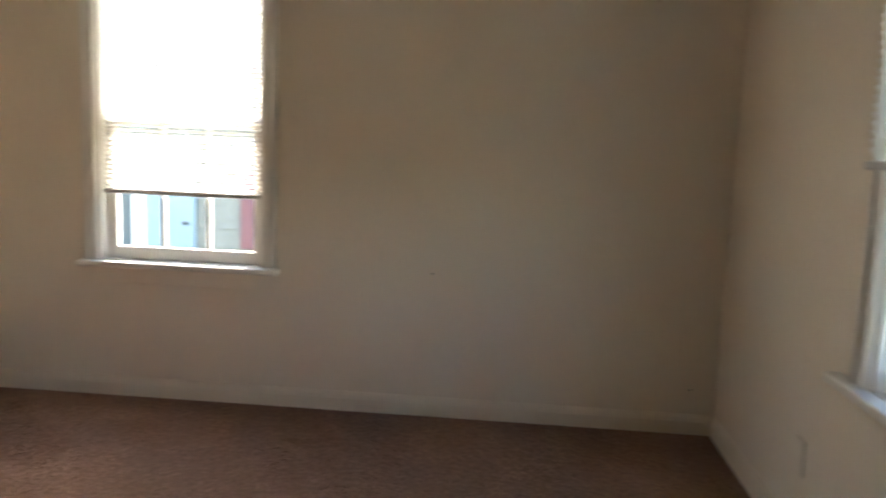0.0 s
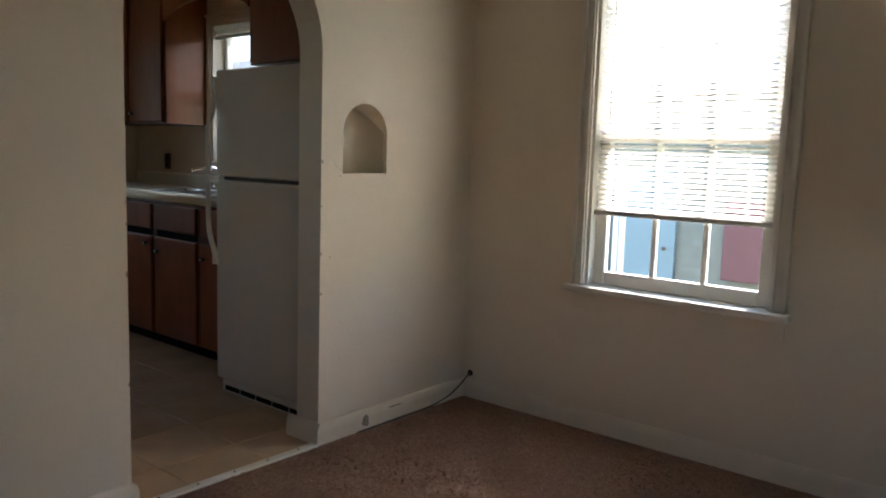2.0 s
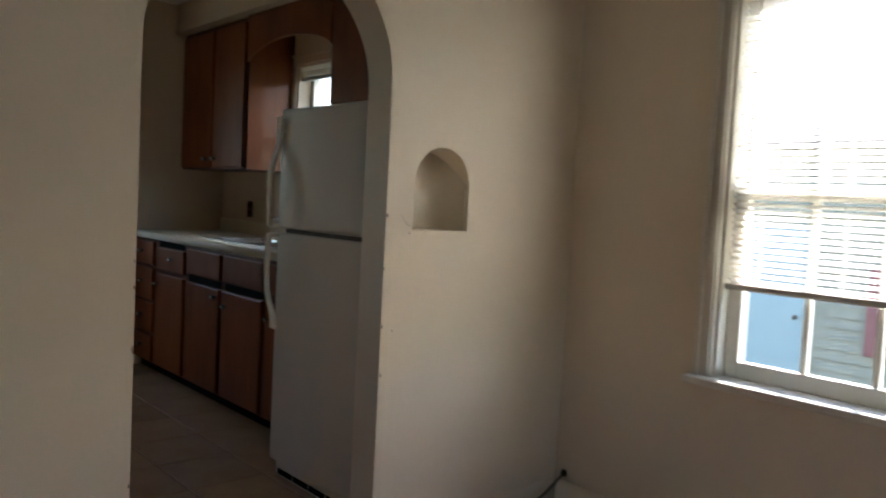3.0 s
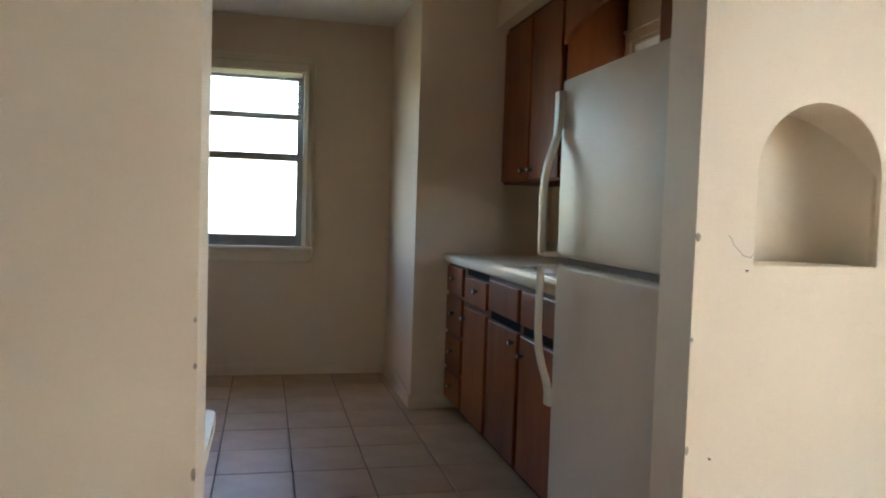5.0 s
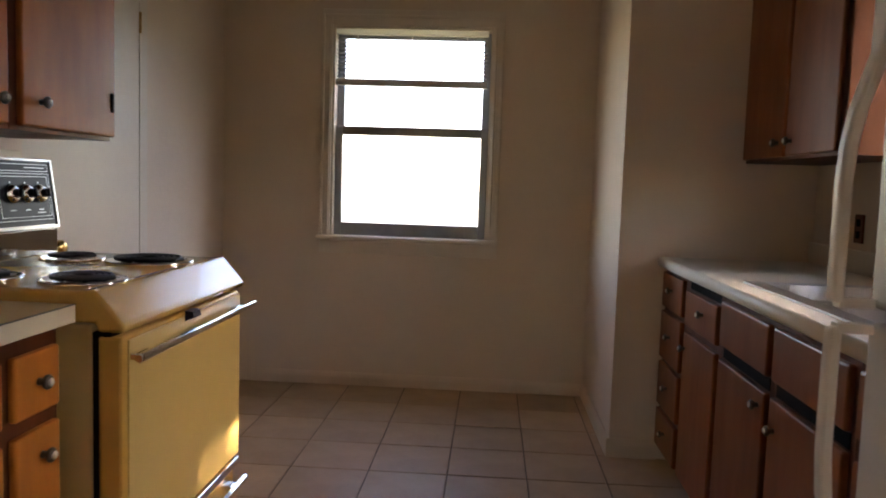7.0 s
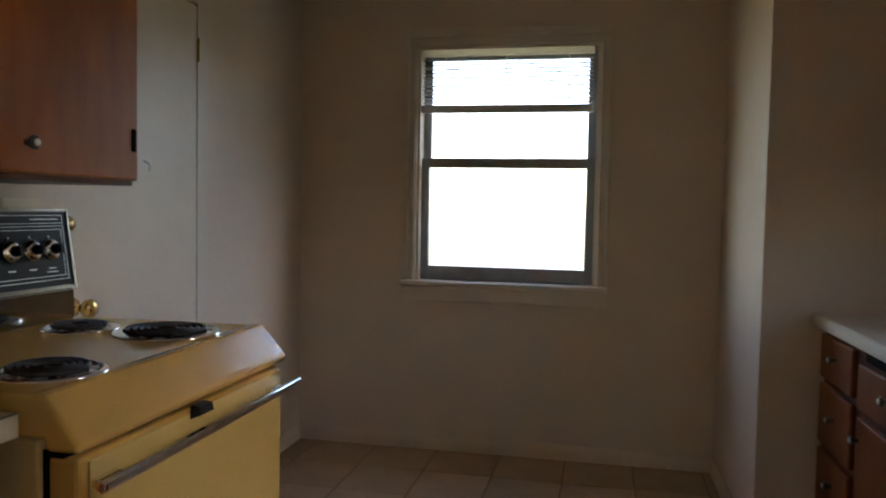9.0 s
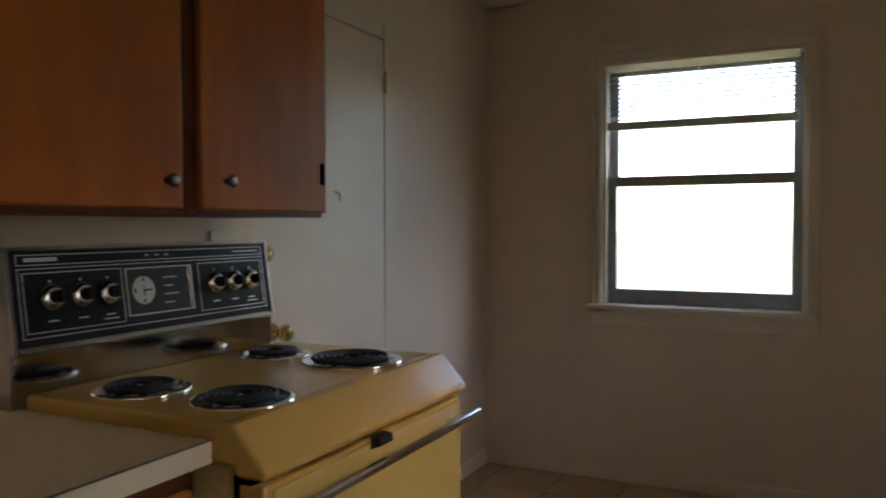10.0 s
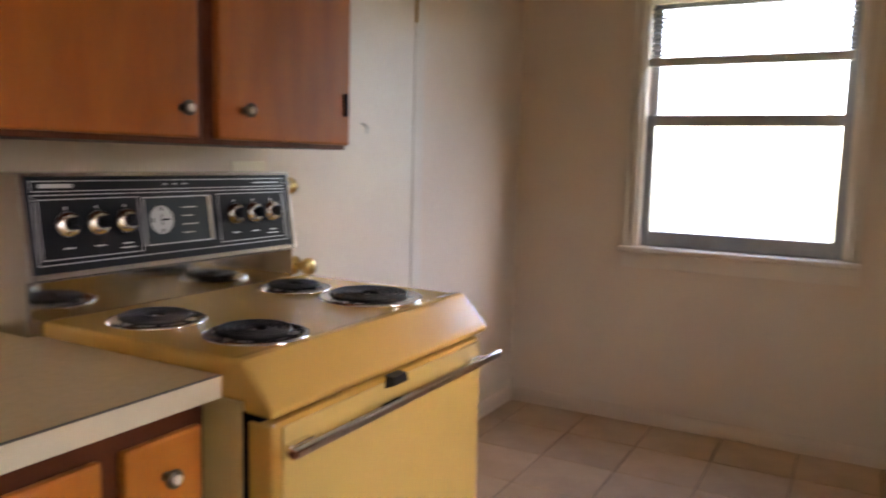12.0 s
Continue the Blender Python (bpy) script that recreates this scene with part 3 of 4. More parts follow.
def base_unit(label, x, out, back, y0, y1, fronts, frame_mat, front_mat, group):
    """A base cabinet: body, toe kick and its fronts (kind, y0, y1, z0, z1, knob_y, knob_z)."""
    c = thing("base_cabinet", ((x + back) / 2, (y0 + y1) / 2, 0), label, "cabinet", group)
    part("body", box(min(x, back), max(x, back), y0 + 0.001, y1 - 0.001, 0.075, 0.872), frame_mat, c)
    xt = x - 0.06 * out
    part("toe_kick", box(min(xt, back), max(xt, back), y0 + 0.001, y1 - 0.001, 0.0, 0.074), M_GAP, c)
    for kind, a, b, z0, z1, ky, kz in fronts:
        f = front(c, kind, x + 0.0005 * out, out, a, b, z0, z1, front_mat)
        if ky is not None:
            knob(f, x + 0.0195 * out, ky, kz, out, 0.9 if out < 0 else 1.0)
    return c


XB, BB = 0.366, XE2 - 0.004
G = "cabinets under the sink counter"
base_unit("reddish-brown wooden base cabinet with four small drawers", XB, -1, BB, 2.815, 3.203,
          [("drawer", 2.845, 3.185, a, b, 3.01, (a + b) / 2 + 0.01) for a, b in ((0.705, 0.855), (0.48, 0.685), (0.27, 0.46), (0.085, 0.25))], M_WOODD, M_WOOD_SHADED, G)
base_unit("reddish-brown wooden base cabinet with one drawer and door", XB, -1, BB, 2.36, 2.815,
          [("drawer", 2.38, 2.79, 0.69, 0.825, 2.54, 0.768), ("door", 2.38, 2.79, 0.085, 0.665, 2.76, 0.60)], M_WOODD, M_WOOD_SHADED, G)
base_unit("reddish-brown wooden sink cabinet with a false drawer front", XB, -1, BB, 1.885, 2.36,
          [("false_front", 1.905, 2.335, 0.705, 0.85, None, 0), ("door", 1.905, 2.335, 0.085, 0.66, 1.945, 0.615)], M_WOODD, M_WOOD_SHADED, G)
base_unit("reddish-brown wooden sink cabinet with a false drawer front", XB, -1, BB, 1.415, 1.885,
          [("false_front", 1.435, 1.865, 0.705, 0.85, None, 0), ("door", 1.435, 1.865, 0.085, 0.66, 1.82, 0.58)], M_WOODD, M_WOOD_SHADED, G)
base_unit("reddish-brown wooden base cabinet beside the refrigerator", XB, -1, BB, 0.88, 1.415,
          [("drawer", 0.91, 1.39, 0.705, 0.85, 1.15, 0.78), ("door", 0.91, 1.39, 0.085, 0.66, 1.35, 0.58)], M_WOODD, M_WOOD_SHADED, G)


def sink_counter():
    c = thing("kitchen_counter", (0.62, 2.05, 0.873), "white laminate countertop with a rounded metallic front edge", "counter")
    hole = rect(0.44, 0.80, 1.50, 2.26)
    part("top", sheet(rect(0.343, XE2 - 0.002, 0.875, YC - 0.002), [hole], "z", 0.8735, 0.915), M_COUNTR, c)
    o = [(0.342, 0.8735)] + [(0.336 - 0.014 * math.sin(math.pi * i / 8), 0.8945 - 0.021 * math.cos(math.pi * i / 8)) for i in range(9)] + [(0.342, 0.9155)]
    part("front_edge", prism(bmesh.new(), o, "y", 0.875, YC - 0.002), M_COUNTR, c, "rounded pale counter edge", True)
    part("backsplash", box(XE2 - 0.02, XE2 - 0.002, 0.875, YC - 0.002, 0.916, 1.005, bevel=0.005), M_COUNTR, c)
    s = thing("kitchen_sink", (0.62, 1.88, 0.916), "double-bowl stainless steel sink set in the counter", "sink")
    part("rim", sheet(rect(0.405, 0.825, 1.455, 2.31), [rect(0.46, 0.78, 1.51, 1.86), rect(0.46, 0.78, 1.90, 2.25)], "z", 0.916, 0.922), M_STEEL, s)
    for y0, y1 in ((1.51, 1.86), (1.90, 2.25)):
        bm = bmesh.new()
        rings = []
        for z, k in ((0.9215, 0.0), (0.88, 0.004), (0.80, 0.010), (0.765, 0.035), (0.76, 0.06)):
            rings.append([bm.verts.new(p) for p in ((0.46 + k, y0 + k, z), (0.78 - k, y0 + k, z), (0.78 - k, y1 - k, z), (0.46 + k, y1 - k, z))])
        for a, b in zip(rings, rings[1:]):
            for i in range(4):
                bm.faces.new((a[i], a[(i + 1) % 4], b[(i + 1) % 4], b[i]))
        bm.faces.new(rings[-1])
        part("bowl", bm, M_STEEL, s, "", True)
    part("faucet_base", box(0.795, 0.822, 1.77, 1.99, 0.9225, 0.94, bevel=0.006), M_CHROME, s)
    tube("spout", [(0.807, 1.88, 0.94), (0.807, 1.88, 1.02), (0.79, 1.88, 1.06), (0.71, 1.88, 1.07), (0.61, 1.88, 1.05)], 0.010, M_CHROME, s)
    for y in (1.80, 1.96):
        part("tap_handle", lathe(bmesh.new(), (0.807, y, 0.94), "z", [(0.012, 0), (0.012, 0.02), (0.022, 0.025), (0.020, 0.045), (0.010, 0.05)], 14), M_CHROME, s, "", True)


sink_counter()
sl = [o for o in scene.objects if o.name.startswith("base_cabinet")]
# black strips laid on the solid frame for the shadow in the slots
for o, (ya, yb, za, zb) in ((sl[1], (2.39, 2.78, 0.832, 0.866)), (sl[2], (1.91, 2.33, 0.664, 0.70)), (sl[3], (1.44, 1.86, 0.664, 0.70))):
    part("slot_shade", box(XB - 0.003, XB - 0.0005, ya, yb, za, zb), M_GAP, o, "dark strip standing for the shaded slot between the fronts")


def wall_unit(label, x, out, back, y0, y1, z0, z1, doors, group, frame_mat=M_WOODD):
    c = thing("wall_cabinet", ((x + back) / 2, (y0 + y1) / 2, z0), label, "cabinet", group)
    part("body", box(min(x, back), max(x, back), y0, y1, z0, z1, bevel=0.002), frame_mat, c)
    for a, b, ky, kz, hy in doors:
        # same wood both sides: darker shaded colour facing west, brighter lit colour facing east
        d = front(c, "door", x + 0.0005 * out, out, a, b, z0 + 0.012, z1 - 0.03, M_WOOD_SHADED if out < 0 else M_WOOD_LIT)
        if ky is not None:
            knob(d, x + 0.0195 * out, ky, kz, out)
        if hy is not None:
            for hz in (z0 + 0.118, z1 - 0.2):
                xh = x + 0.0005 * out
                part("hinge", box(min(xh, xh + 0.024 * out), max(xh, xh + 0.024 * out), hy - 0.009, hy + 0.009, hz - 0.03, hz + 0.03, bevel=0.004), M_GAP, d, "blackened metal hinge")
    return c


GU = "wall cabinets"
XA = 0.675
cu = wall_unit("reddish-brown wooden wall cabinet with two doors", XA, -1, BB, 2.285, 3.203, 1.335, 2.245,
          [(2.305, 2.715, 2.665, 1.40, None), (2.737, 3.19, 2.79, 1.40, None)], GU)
part("end_panel", box(XA + 0.004, BB - 0.004, 2.281, 2.2848, 1.337, 2.243), M_WOOD_SHADED, cu, "red-brown end panel")
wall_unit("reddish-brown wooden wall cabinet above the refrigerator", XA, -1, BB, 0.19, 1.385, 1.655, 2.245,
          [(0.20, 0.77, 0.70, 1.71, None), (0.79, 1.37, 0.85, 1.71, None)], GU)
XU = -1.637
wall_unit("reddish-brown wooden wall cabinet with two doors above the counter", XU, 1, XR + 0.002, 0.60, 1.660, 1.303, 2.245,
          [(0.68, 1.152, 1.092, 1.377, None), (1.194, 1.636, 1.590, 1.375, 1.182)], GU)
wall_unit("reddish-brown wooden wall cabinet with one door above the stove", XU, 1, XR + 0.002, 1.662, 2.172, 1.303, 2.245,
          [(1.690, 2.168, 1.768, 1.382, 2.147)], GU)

# scalloped valance board above the sink window, and the moulding under the soffit
n = 40
lower = []
for i in range(n + 1):
    u = i / n
    lower.append((1.387 + 0.896 * u, 1.975 + 0.095 * math.sin(math.pi * u) ** 0.6))
val = structure("valance", prism(bmesh.new(), lower + [(2.283, 2.245), (1.387, 2.245)], "x", 0.66, 0.678), M_WOOD_SHADED, "scalloped brown wooden valance above the sink window", "valance")
structure("trim_soffit", box(0.597, 0.674, 0.19, YC - 0.001, 2.246, 2.265, bevel=0.004), M_KWALL, "narrow tan moulding under the soffit", "trim")

# left run beside the stove
XL = -1.356
GL = "cabinets beside the stove"
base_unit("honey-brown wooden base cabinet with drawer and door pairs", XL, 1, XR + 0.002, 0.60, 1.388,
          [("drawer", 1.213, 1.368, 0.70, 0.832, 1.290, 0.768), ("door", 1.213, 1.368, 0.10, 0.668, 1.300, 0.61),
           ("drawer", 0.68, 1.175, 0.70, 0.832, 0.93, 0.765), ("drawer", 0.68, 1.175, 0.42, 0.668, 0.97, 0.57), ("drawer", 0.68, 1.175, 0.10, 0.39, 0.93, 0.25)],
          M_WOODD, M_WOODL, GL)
ct = thing("stove_side_counter", (-1.65, 1.0, 0.873), "tan laminate countertop with a cream front edge", "counter")
part("top", box(XR + 0.001, -1.317, 0.59, 1.389, 0.876, 0.915), M_COUNTL, ct)
part("front_edge", box(-1.3165, -1.313, 0.59, 1.389, 0.876, 0.9135), M_EDGEL, ct, "cream laminate edge strip")
part("seam", box(-1.3185, -1.3126, 0.59, 1.389, 0.9137, 0.9153), M_PEWTER, ct, "dark seam along the counter edge")
part("side_edge", box(XR + 0.001, -1.317, 1.3892, 1.3912, 0.876, 0.9135), M_EDGEL, ct)

tb = thing("wall_table", (-1.3, 0.35, 0.70), "white laminate table ledge with rounded corners against the wall", "table")
o = [(-1.90, 0.183), (-0.802, 0.183)] + [(-0.832 + 0.03 * math.cos(a), 0.625 + 0.03 * math.sin(a)) for a in (0, 0.4, 0.8, 1.2, 1.57)] + [(-1.90, 0.655)]
part("tabletop", prism(bmesh.new(), o, "z", 0.668, 0.700), M_COUNTR, tb)
for lx in (-0.90, -1.85):
    part("leg", box(lx - 0.02, lx + 0.02, 0.56, 0.60, 0.0, 0.668, bevel=0.004), M_TRIM, tb)


# ---- stove ----
def stove():
    y0, y1 = 1.398, 2.190
    s = thing("electric_stove", (-1.6, (y0 + y1) / 2, 0), "harvest-gold electric range with four coil burners, worn chrome trim", "stove")
    part("body", box(-1.955, -1.288, y0 + 0.006, y1 - 0.006, 0.06, 0.868, bevel=0.006), M_BODY, s)
    part("door_gap", box(-1.2875, -1.2735, y0 + 0.014, y1 - 0.014, 0.065, 0.850), M_GAP, s, "dark gap behind the oven door")
    part("plinth", box(-1.88, -1.32, y0 + 0.02, y1 - 0.02, 0.0, 0.06), M_GAP, s)
    # cooktop: flat deck, rounded shoulder and a sloping front
    zt = 0.943
    o = [(-1.806, 0.872), (-1.806, zt), (-1.305, zt), (-1.284, zt + 0.003), (-1.272, zt + 0.001), (-1.264, zt - 0.007), (-1.213, zt - 0.066), (-1.206, zt - 0.076), (-1.204, 0.858), (-1.212, 0.853), (-1.270, 0.853), (-1.273, 0.872)]
    top = part("cooktop", prism(bmesh.new(), o, "y", y0 - 0.004, y1 + 0.010), M_GOLD, s, "glossy harvest-gold enamel cooktop")
    soften(top, 0.016, 4)
    part("gap_line", box(-1.273, -1.240, y0 + 0.004, y1 - 0.004, 0.842, 0.8525), M_GAP, s)
    # oven door
    d = part("oven_door", box(-1.273, -1.217, y0 + 0.008, y1 - 0.008, 0.300, 0.842, bevel=0.008), M_GOLD, s, "harvest-gold oven door with a paler sheet front")
    part("door_panel", box(-1.2165, -1.212, y0 + 0.03, y1 - 0.012, 0.310, 0.832, bevel=0.002), M_GOLDF, d)
    part("latch", prism(bmesh.new(), [(-1.211, 0.848), (-1.190, 0.846), (-1.186, 0.830), (-1.211, 0.820)], "y", 1.735, 1.785), M_BLACK, d)
    o = [(-1.184, 0.806), (-1.174, 0.802), (-1.174, 0.787), (-1.184, 0.781), (-1.197, 0.789), (-1.197, 0.798)]
    soften(part("door_handle", prism(bmesh.new(), o, "y", 1.418, 2.228), M_CHROME, d, "long chrome bar handle"), 0.004, 4)
    for y in (1.46, 2.12):
        part("handle_bracket", box(-1.213, -1.195, y - 0.03, y + 0.03, 0.786, 0.802, bevel=0.003), M_CHROME, d)
    # chrome rail and storage drawer
    part("chrome_strip", box(-1.273, -1.210, y0 + 0.008, y1 - 0.008, 0.272, 0.297, bevel=0.003), M_CHROME, s)
    w = part("drawer", box(-1.273, -1.225, y0 + 0.008, y1 - 0.020, 0.065, 0.268, bevel=0.006), M_GOLD, s)
    part("drawer_handle", prism(bmesh.new(), [(a - 0.006, b - 0.568) for a, b in o], "y", 1.44, 2.175), M_CHROME, w)
    for y in (1.48, 2.10):
        part("handle_bracket", box(-1.225, -1.203, y - 0.02, y + 0.02, 0.218, 0.234), M_CHROME, w)
    # burners
    for name, x, y, r in (("burner", -1.658, 1.990, 0.072), ("burner", -1.426, 1.996, 0.106), ("burner", -1.628, 1.527, 0.078), ("burner", -1.382, 1.548, 0.080)):
        b = part("drip_pan", lathe(bmesh.new(), (x, y, zt), "z", [(r + 0.020, 0.0005), (r + 0.018, 0.0065), (r + 0.010, 0.0075), (r + 0.004, 0.003), (r * 0.8, 0.0018), (0.02, 0.0012)], 40), M_CHROME, s, "chrome drip pan", True)
        turns = 4 if r < 0.1 else 5
        pts = []
        for i in range(turns * 20 + 1):
            a = 2 * math.pi * i / 20
            rr = 0.022 + (r - 0.026) * i / (turns * 20)
            pts.append((x + rr * math.cos(a), y + rr * math.sin(a), zt + 0.0125))
        tube("coil", pts, 0.0052, M_COIL, b, label="black electric coil")
        for a in (0.5, 2.6, 4.7):
            m = Matrix.Translation((x, y, zt + 0.0045)) @ Matrix.Rotation(a, 4, "Z")
            bm = box(0.01, r, -0.002, 0.002, 0, 0.005)
            bmesh.ops.transform(bm, matrix=m, verts=bm.verts)
            part("coil_support", bm, M_STEEL, b)
    # backguard
    yb0, yb1 = 1.362, 2.160
    g = part("backguard", prism(bmesh.new(), [(-1.955, 0.90), (-1.807, 0.90), (-1.807, 1.022), (-1.802, 1.027), (-1.832, 1.230), (-1.840, 1.236), (-1.955, 1.236)], "y", yb0 + 0.005, yb1 - 0.005), M_OLDSTEEL, s, "steel control panel housing")
    part("splash_strip", box(-1.8065, -1.802, yb0 + 0.008, yb1 - 0.008, 0.9445, 1.020), M_SPLASH, g, "worn chrome splash strip")
    def on(y, z, lift):
        """A place on the tilted control face."""
        x = -1.802 - (z - 1.05) / 0.212 * 0.030
        return (x + lift, y, z - 0.026)
    tilt = math.atan2(0.030, 0.212)
    def plate(nm, a, b, z0, z1, lift, thick, material, parent, label=""):
        c = on((a + b) / 2, (z0 + z1) / 2, lift)
        bm = bmesh.new()
        bmesh.ops.create_cube(bm, size=1, matrix=Matrix.Translation(c) @ Matrix.Rotation(-tilt, 4, "Y") @ Matrix.Diagonal((thick, b - a, (z1 - z0) / math.cos(tilt), 1)))
        return part(nm, bm, material, parent, label)
    pa, pb = yb0 + 0.018, yb1 - 0.012
    p = plate("control_panel", pa, pb, 1.062, 1.255, 0.0015, 0.003, M_BLACK, g, "black control panel with silver outlines")
    for a, b in ((yb0 + 0.004, yb0 + 0.014), (yb1 - 0.010, yb1 - 0.002)):
        plate("end_trim", a, b, 1.05, 1.262, 0.003, 0.008, M_OLDSTEEL, g)
    plate("edge_trim", pa, pb, 1.0515, 1.059, 0.003, 0.006, M_OLDSTEEL, g)
    plate("edge_trim", pa, pb, 1.2565, 1.2625, 0.003, 0.006, M_OLDSTEEL, g)
    L = pb - pa
    def frame_lines(a, b, z0, z1, w=0.0016):
        for q in ((a, b, z0, z0 + w), (a, b, z1 - w, z1), (a, a + w, z0 + w, z1 - w), (b - w, b, z0 + w, z1 - w)):
            plate("outline", *q, 0.0034, 0.0006, M_SILVER, p)
    frame_lines(pa + 0.012, pb - 0.012, 1.225, 1.247)
    frame_lines(pa + 0.012, pb - 0.012, 1.078, 1.219)
    frame_lines(pa + 0.022, pa + 0.345 * L, 1.088, 1.210)
    frame_lines(pb - 0.345 * L, pb - 0.022, 1.088, 1.210)
    plate("brand_mark", pa + 0.03, pa + 0.105, 1.2325, 1.2405, 0.0034, 0.0006, M_SILVER, p)
    plate("print_bar", pb - 0.13, pb - 0.03, 1.235, 1.2375, 0.0034, 0.0006, M_SILVER, p)
    for i in range(3):
        plate("print_bar", pa + 0.44 * L + i * 0.03, pa + 0.455 * L + i * 0.03, 1.235, 1.238, 0.0034, 0.0006, M_SILVER, p)
    for i, k in enumerate((0.108, 0.202, 0.294, 0.728, 0.820, 0.908)):
        y, z = pa + k * L, 1.158
        c = on(y, z, 0.0035)
        m = Matrix.Translation(c) @ Matrix.Rotation(-tilt, 4, "Y")
        ring = lathe(bmesh.new(), (0, 0, 0), "x", [(0.029, 0), (0.028, 0.007), (0.021, 0.015), (0.018, 0.016)], 28)
        bmesh.ops.transform(ring, matrix=m, verts=ring.verts)
        r = part("knob", ring, M_CHROME, p, "chrome ring knob with a black centre", True)
        bm = lathe(bmesh.new(), (0.0162, 0, 0), "x", [(0.0145, 0), (0.0135, 0.010), (0.012, 0.012)], 20)
        cuboid(bm, 0.027, 0.036, -0.005, 0.005, -0.013, 0.013, bevel=0.002)
        bmesh.ops.transform(bm, matrix=m, verts=bm.verts)
        part("grip", bm, M_BLACK, r, "black grip")
        plate("print_bar", y - 0.012, y + 0.012, 1.108, 1.111, 0.0034, 0.0006, M_SILVER, p)
        if i in (2, 5):
            plate("print_bar", y - 0.02, y + 0.02, 1.099, 1.1015, 0.0034, 0.0006, M_SILVER, p)
        plate("print_bar", y - 0.002, y + 0.002, 1.188, 1.194, 0.0034, 0.0006, M_SILVER, p)
    # clock
    a, b = pa + 0.358 * L, pa + 0.625 * L
    frame_lines(a, b, 1.098, 1.208, 0.0025)
    ck = plate("clock_glass", a + 0.004, b - 0.004, 1.102, 1.204, 0.0036, 0.0012, M_DARKWIN, p, "dark glass clock window")
    c = on(a + 0.048, 1.155, 0.0045)
    bm = bmesh.new()
    bmesh.ops.create_cone(bm, cap_ends=True, segments=32, radius1=0.033, radius2=0.033, depth=0.001, matrix=Matrix.Translation(c) @ Matrix.Rotation(-tilt, 4, "Y") @ AXIS["x"])
    part("clock_face", bm, M_CLOCK, ck, "pale grey clock dial")
    for q in ((a + 0.045, a + 0.051, 1.176, 1.184), (a + 0.045, a + 0.051, 1.126, 1.134), (a + 0.046, a + 0.072, 1.153, 1.157), (a + 0.019, a + 0.025, 1.150, 1.160), (a + 0.0465, a + 0.0495, 1.142, 1.168)):
        plate("clock_mark", *q, 0.0054, 0.0004, M_BLACK, ck)
    plate("trim_bar", b - 0.012, b - 0.005, 1.100, 1.206, 0.005, 0.003, M_CHROME, ck)
    for i in range(4):
        plate("print_bar", a + 0.11, a + 0.11 + 0.03 + 0.015 * (i % 2), 1.12 + i * 0.02, 1.1225 + i * 0.02, 0.0046, 0.0004, M_CLOCK, ck)


stove()


# ---- refrigerator ----
def refrigerator():
    f = thing("refrigerator", (0.5, 0.555, 0), "white two-door refrigerator with freezer on top and pebbled doors", "refrigerator")
    y0, y1, xf = 0.190, 0.848, 0.090
    part("cabinet_body", box(xf + 0.075, 0.80, y0 + 0.004, y1 - 0.004, 0.03, 1.537, bevel=0.006), M_FRIDGE, f)
    part("gasket", box(xf + 0.063, xf + 0.0745, y0 + 0.012, y1 - 0.012, 0.11, 1.525), M_GAP, f)
    up = part("freezer_door", box(xf, xf + 0.062, y0, y1, 1.055, 1.542, bevel=0.012, segs=4), M_FRIDGE, f, "pebbled white freezer door")
    lo = part("fridge_door", box(xf, xf + 0.062, y0, y1, 0.085, 1.037, bevel=0.012, segs=4), M_FRIDGE, f, "pebbled white refrigerator door")
    part("door_gap", box(xf + 0.012, xf + 0.060, y0 + 0.06, y1 - 0.05, 1.0375, 1.0545), M_SHADE, f)
    part("hinge_cap", box(xf + 0.008, xf + 0.10, y0 + 0.006, y0 + 0.06, 1.5435, 1.557, bevel=0.004), M_PLASTIC, f)
    g = part("kick_grille", box(xf + 0.03, xf + 0.06, y0 + 0.01, y1 - 0.01, 0.015, 0.088), M_PLASTIC, f)
    for i in range(5):
        a = y0 + 0.025 + i * 0.122
        part("grille_slot", box(xf + 0.0275, xf + 0.0298, a, a + 0.114, 0.022, 0.046), M_GAP, g)
    def handle(door, pts):
        """A flat bowed handle along the door's edge."""
        bm = bmesh.new()
        rings = []
        for x, z, w in pts:
            yc = y1 - 0.012
            rings.append([bm.verts.new(p) for p in ((x - 0.009, yc - w, z), (x - 0.009, yc + w, z), (x + 0.009, yc + w, z), (x + 0.009, yc - w, z))])
        for a, b in zip(rings, rings[1:]):
            for i in range(4):
                bm.faces.new((a[i], a[(i + 1) % 4], b[(i + 1) % 4], b[i]))
        bm.faces.new(rings[0]); bm.faces.new(rings[-1])
        soften(part("handle", bm, M_PLASTIC, door, "bowed white plastic handle"), 0.005, 2)
    x = xf - 0.011
    handle(up, [(x, 1.51, 0.018), (x, 1.44, 0.018), (x - 0.003, 1.39, 0.014), (x - 0.014, 1.355, 0.014), (x - 0.027, 1.315, 0.013), (x - 0.035, 1.27, 0.012), (x - 0.038, 1.22, 0.011), (x - 0.038, 1.10, 0.011), (x - 0.037, 1.062, 0.011)])
    handle(lo, [(x, 0.638, 0.018), (x - 0.002, 0.68, 0.014), (x - 0.010, 0.715, 0.014), (x - 0.024, 0.755, 0.013), (x - 0.034, 0.80, 0.012), (x - 0.038, 0.86, 0.011), (x - 0.038, 0.98, 0.011), (x - 0.037, 1.030, 0.011)])
    part("handle_post", box(x - 0.036, x + 0.0105, y1 - 0.022, y1 - 0.002, 1.056, 1.069), M_PLASTIC, up)
    part("handle_post", box(x - 0.036, x + 0.0105, y1 - 0.022, y1 - 0.002, 1.022, 1.035), M_PLASTIC, lo)


refrigerator()


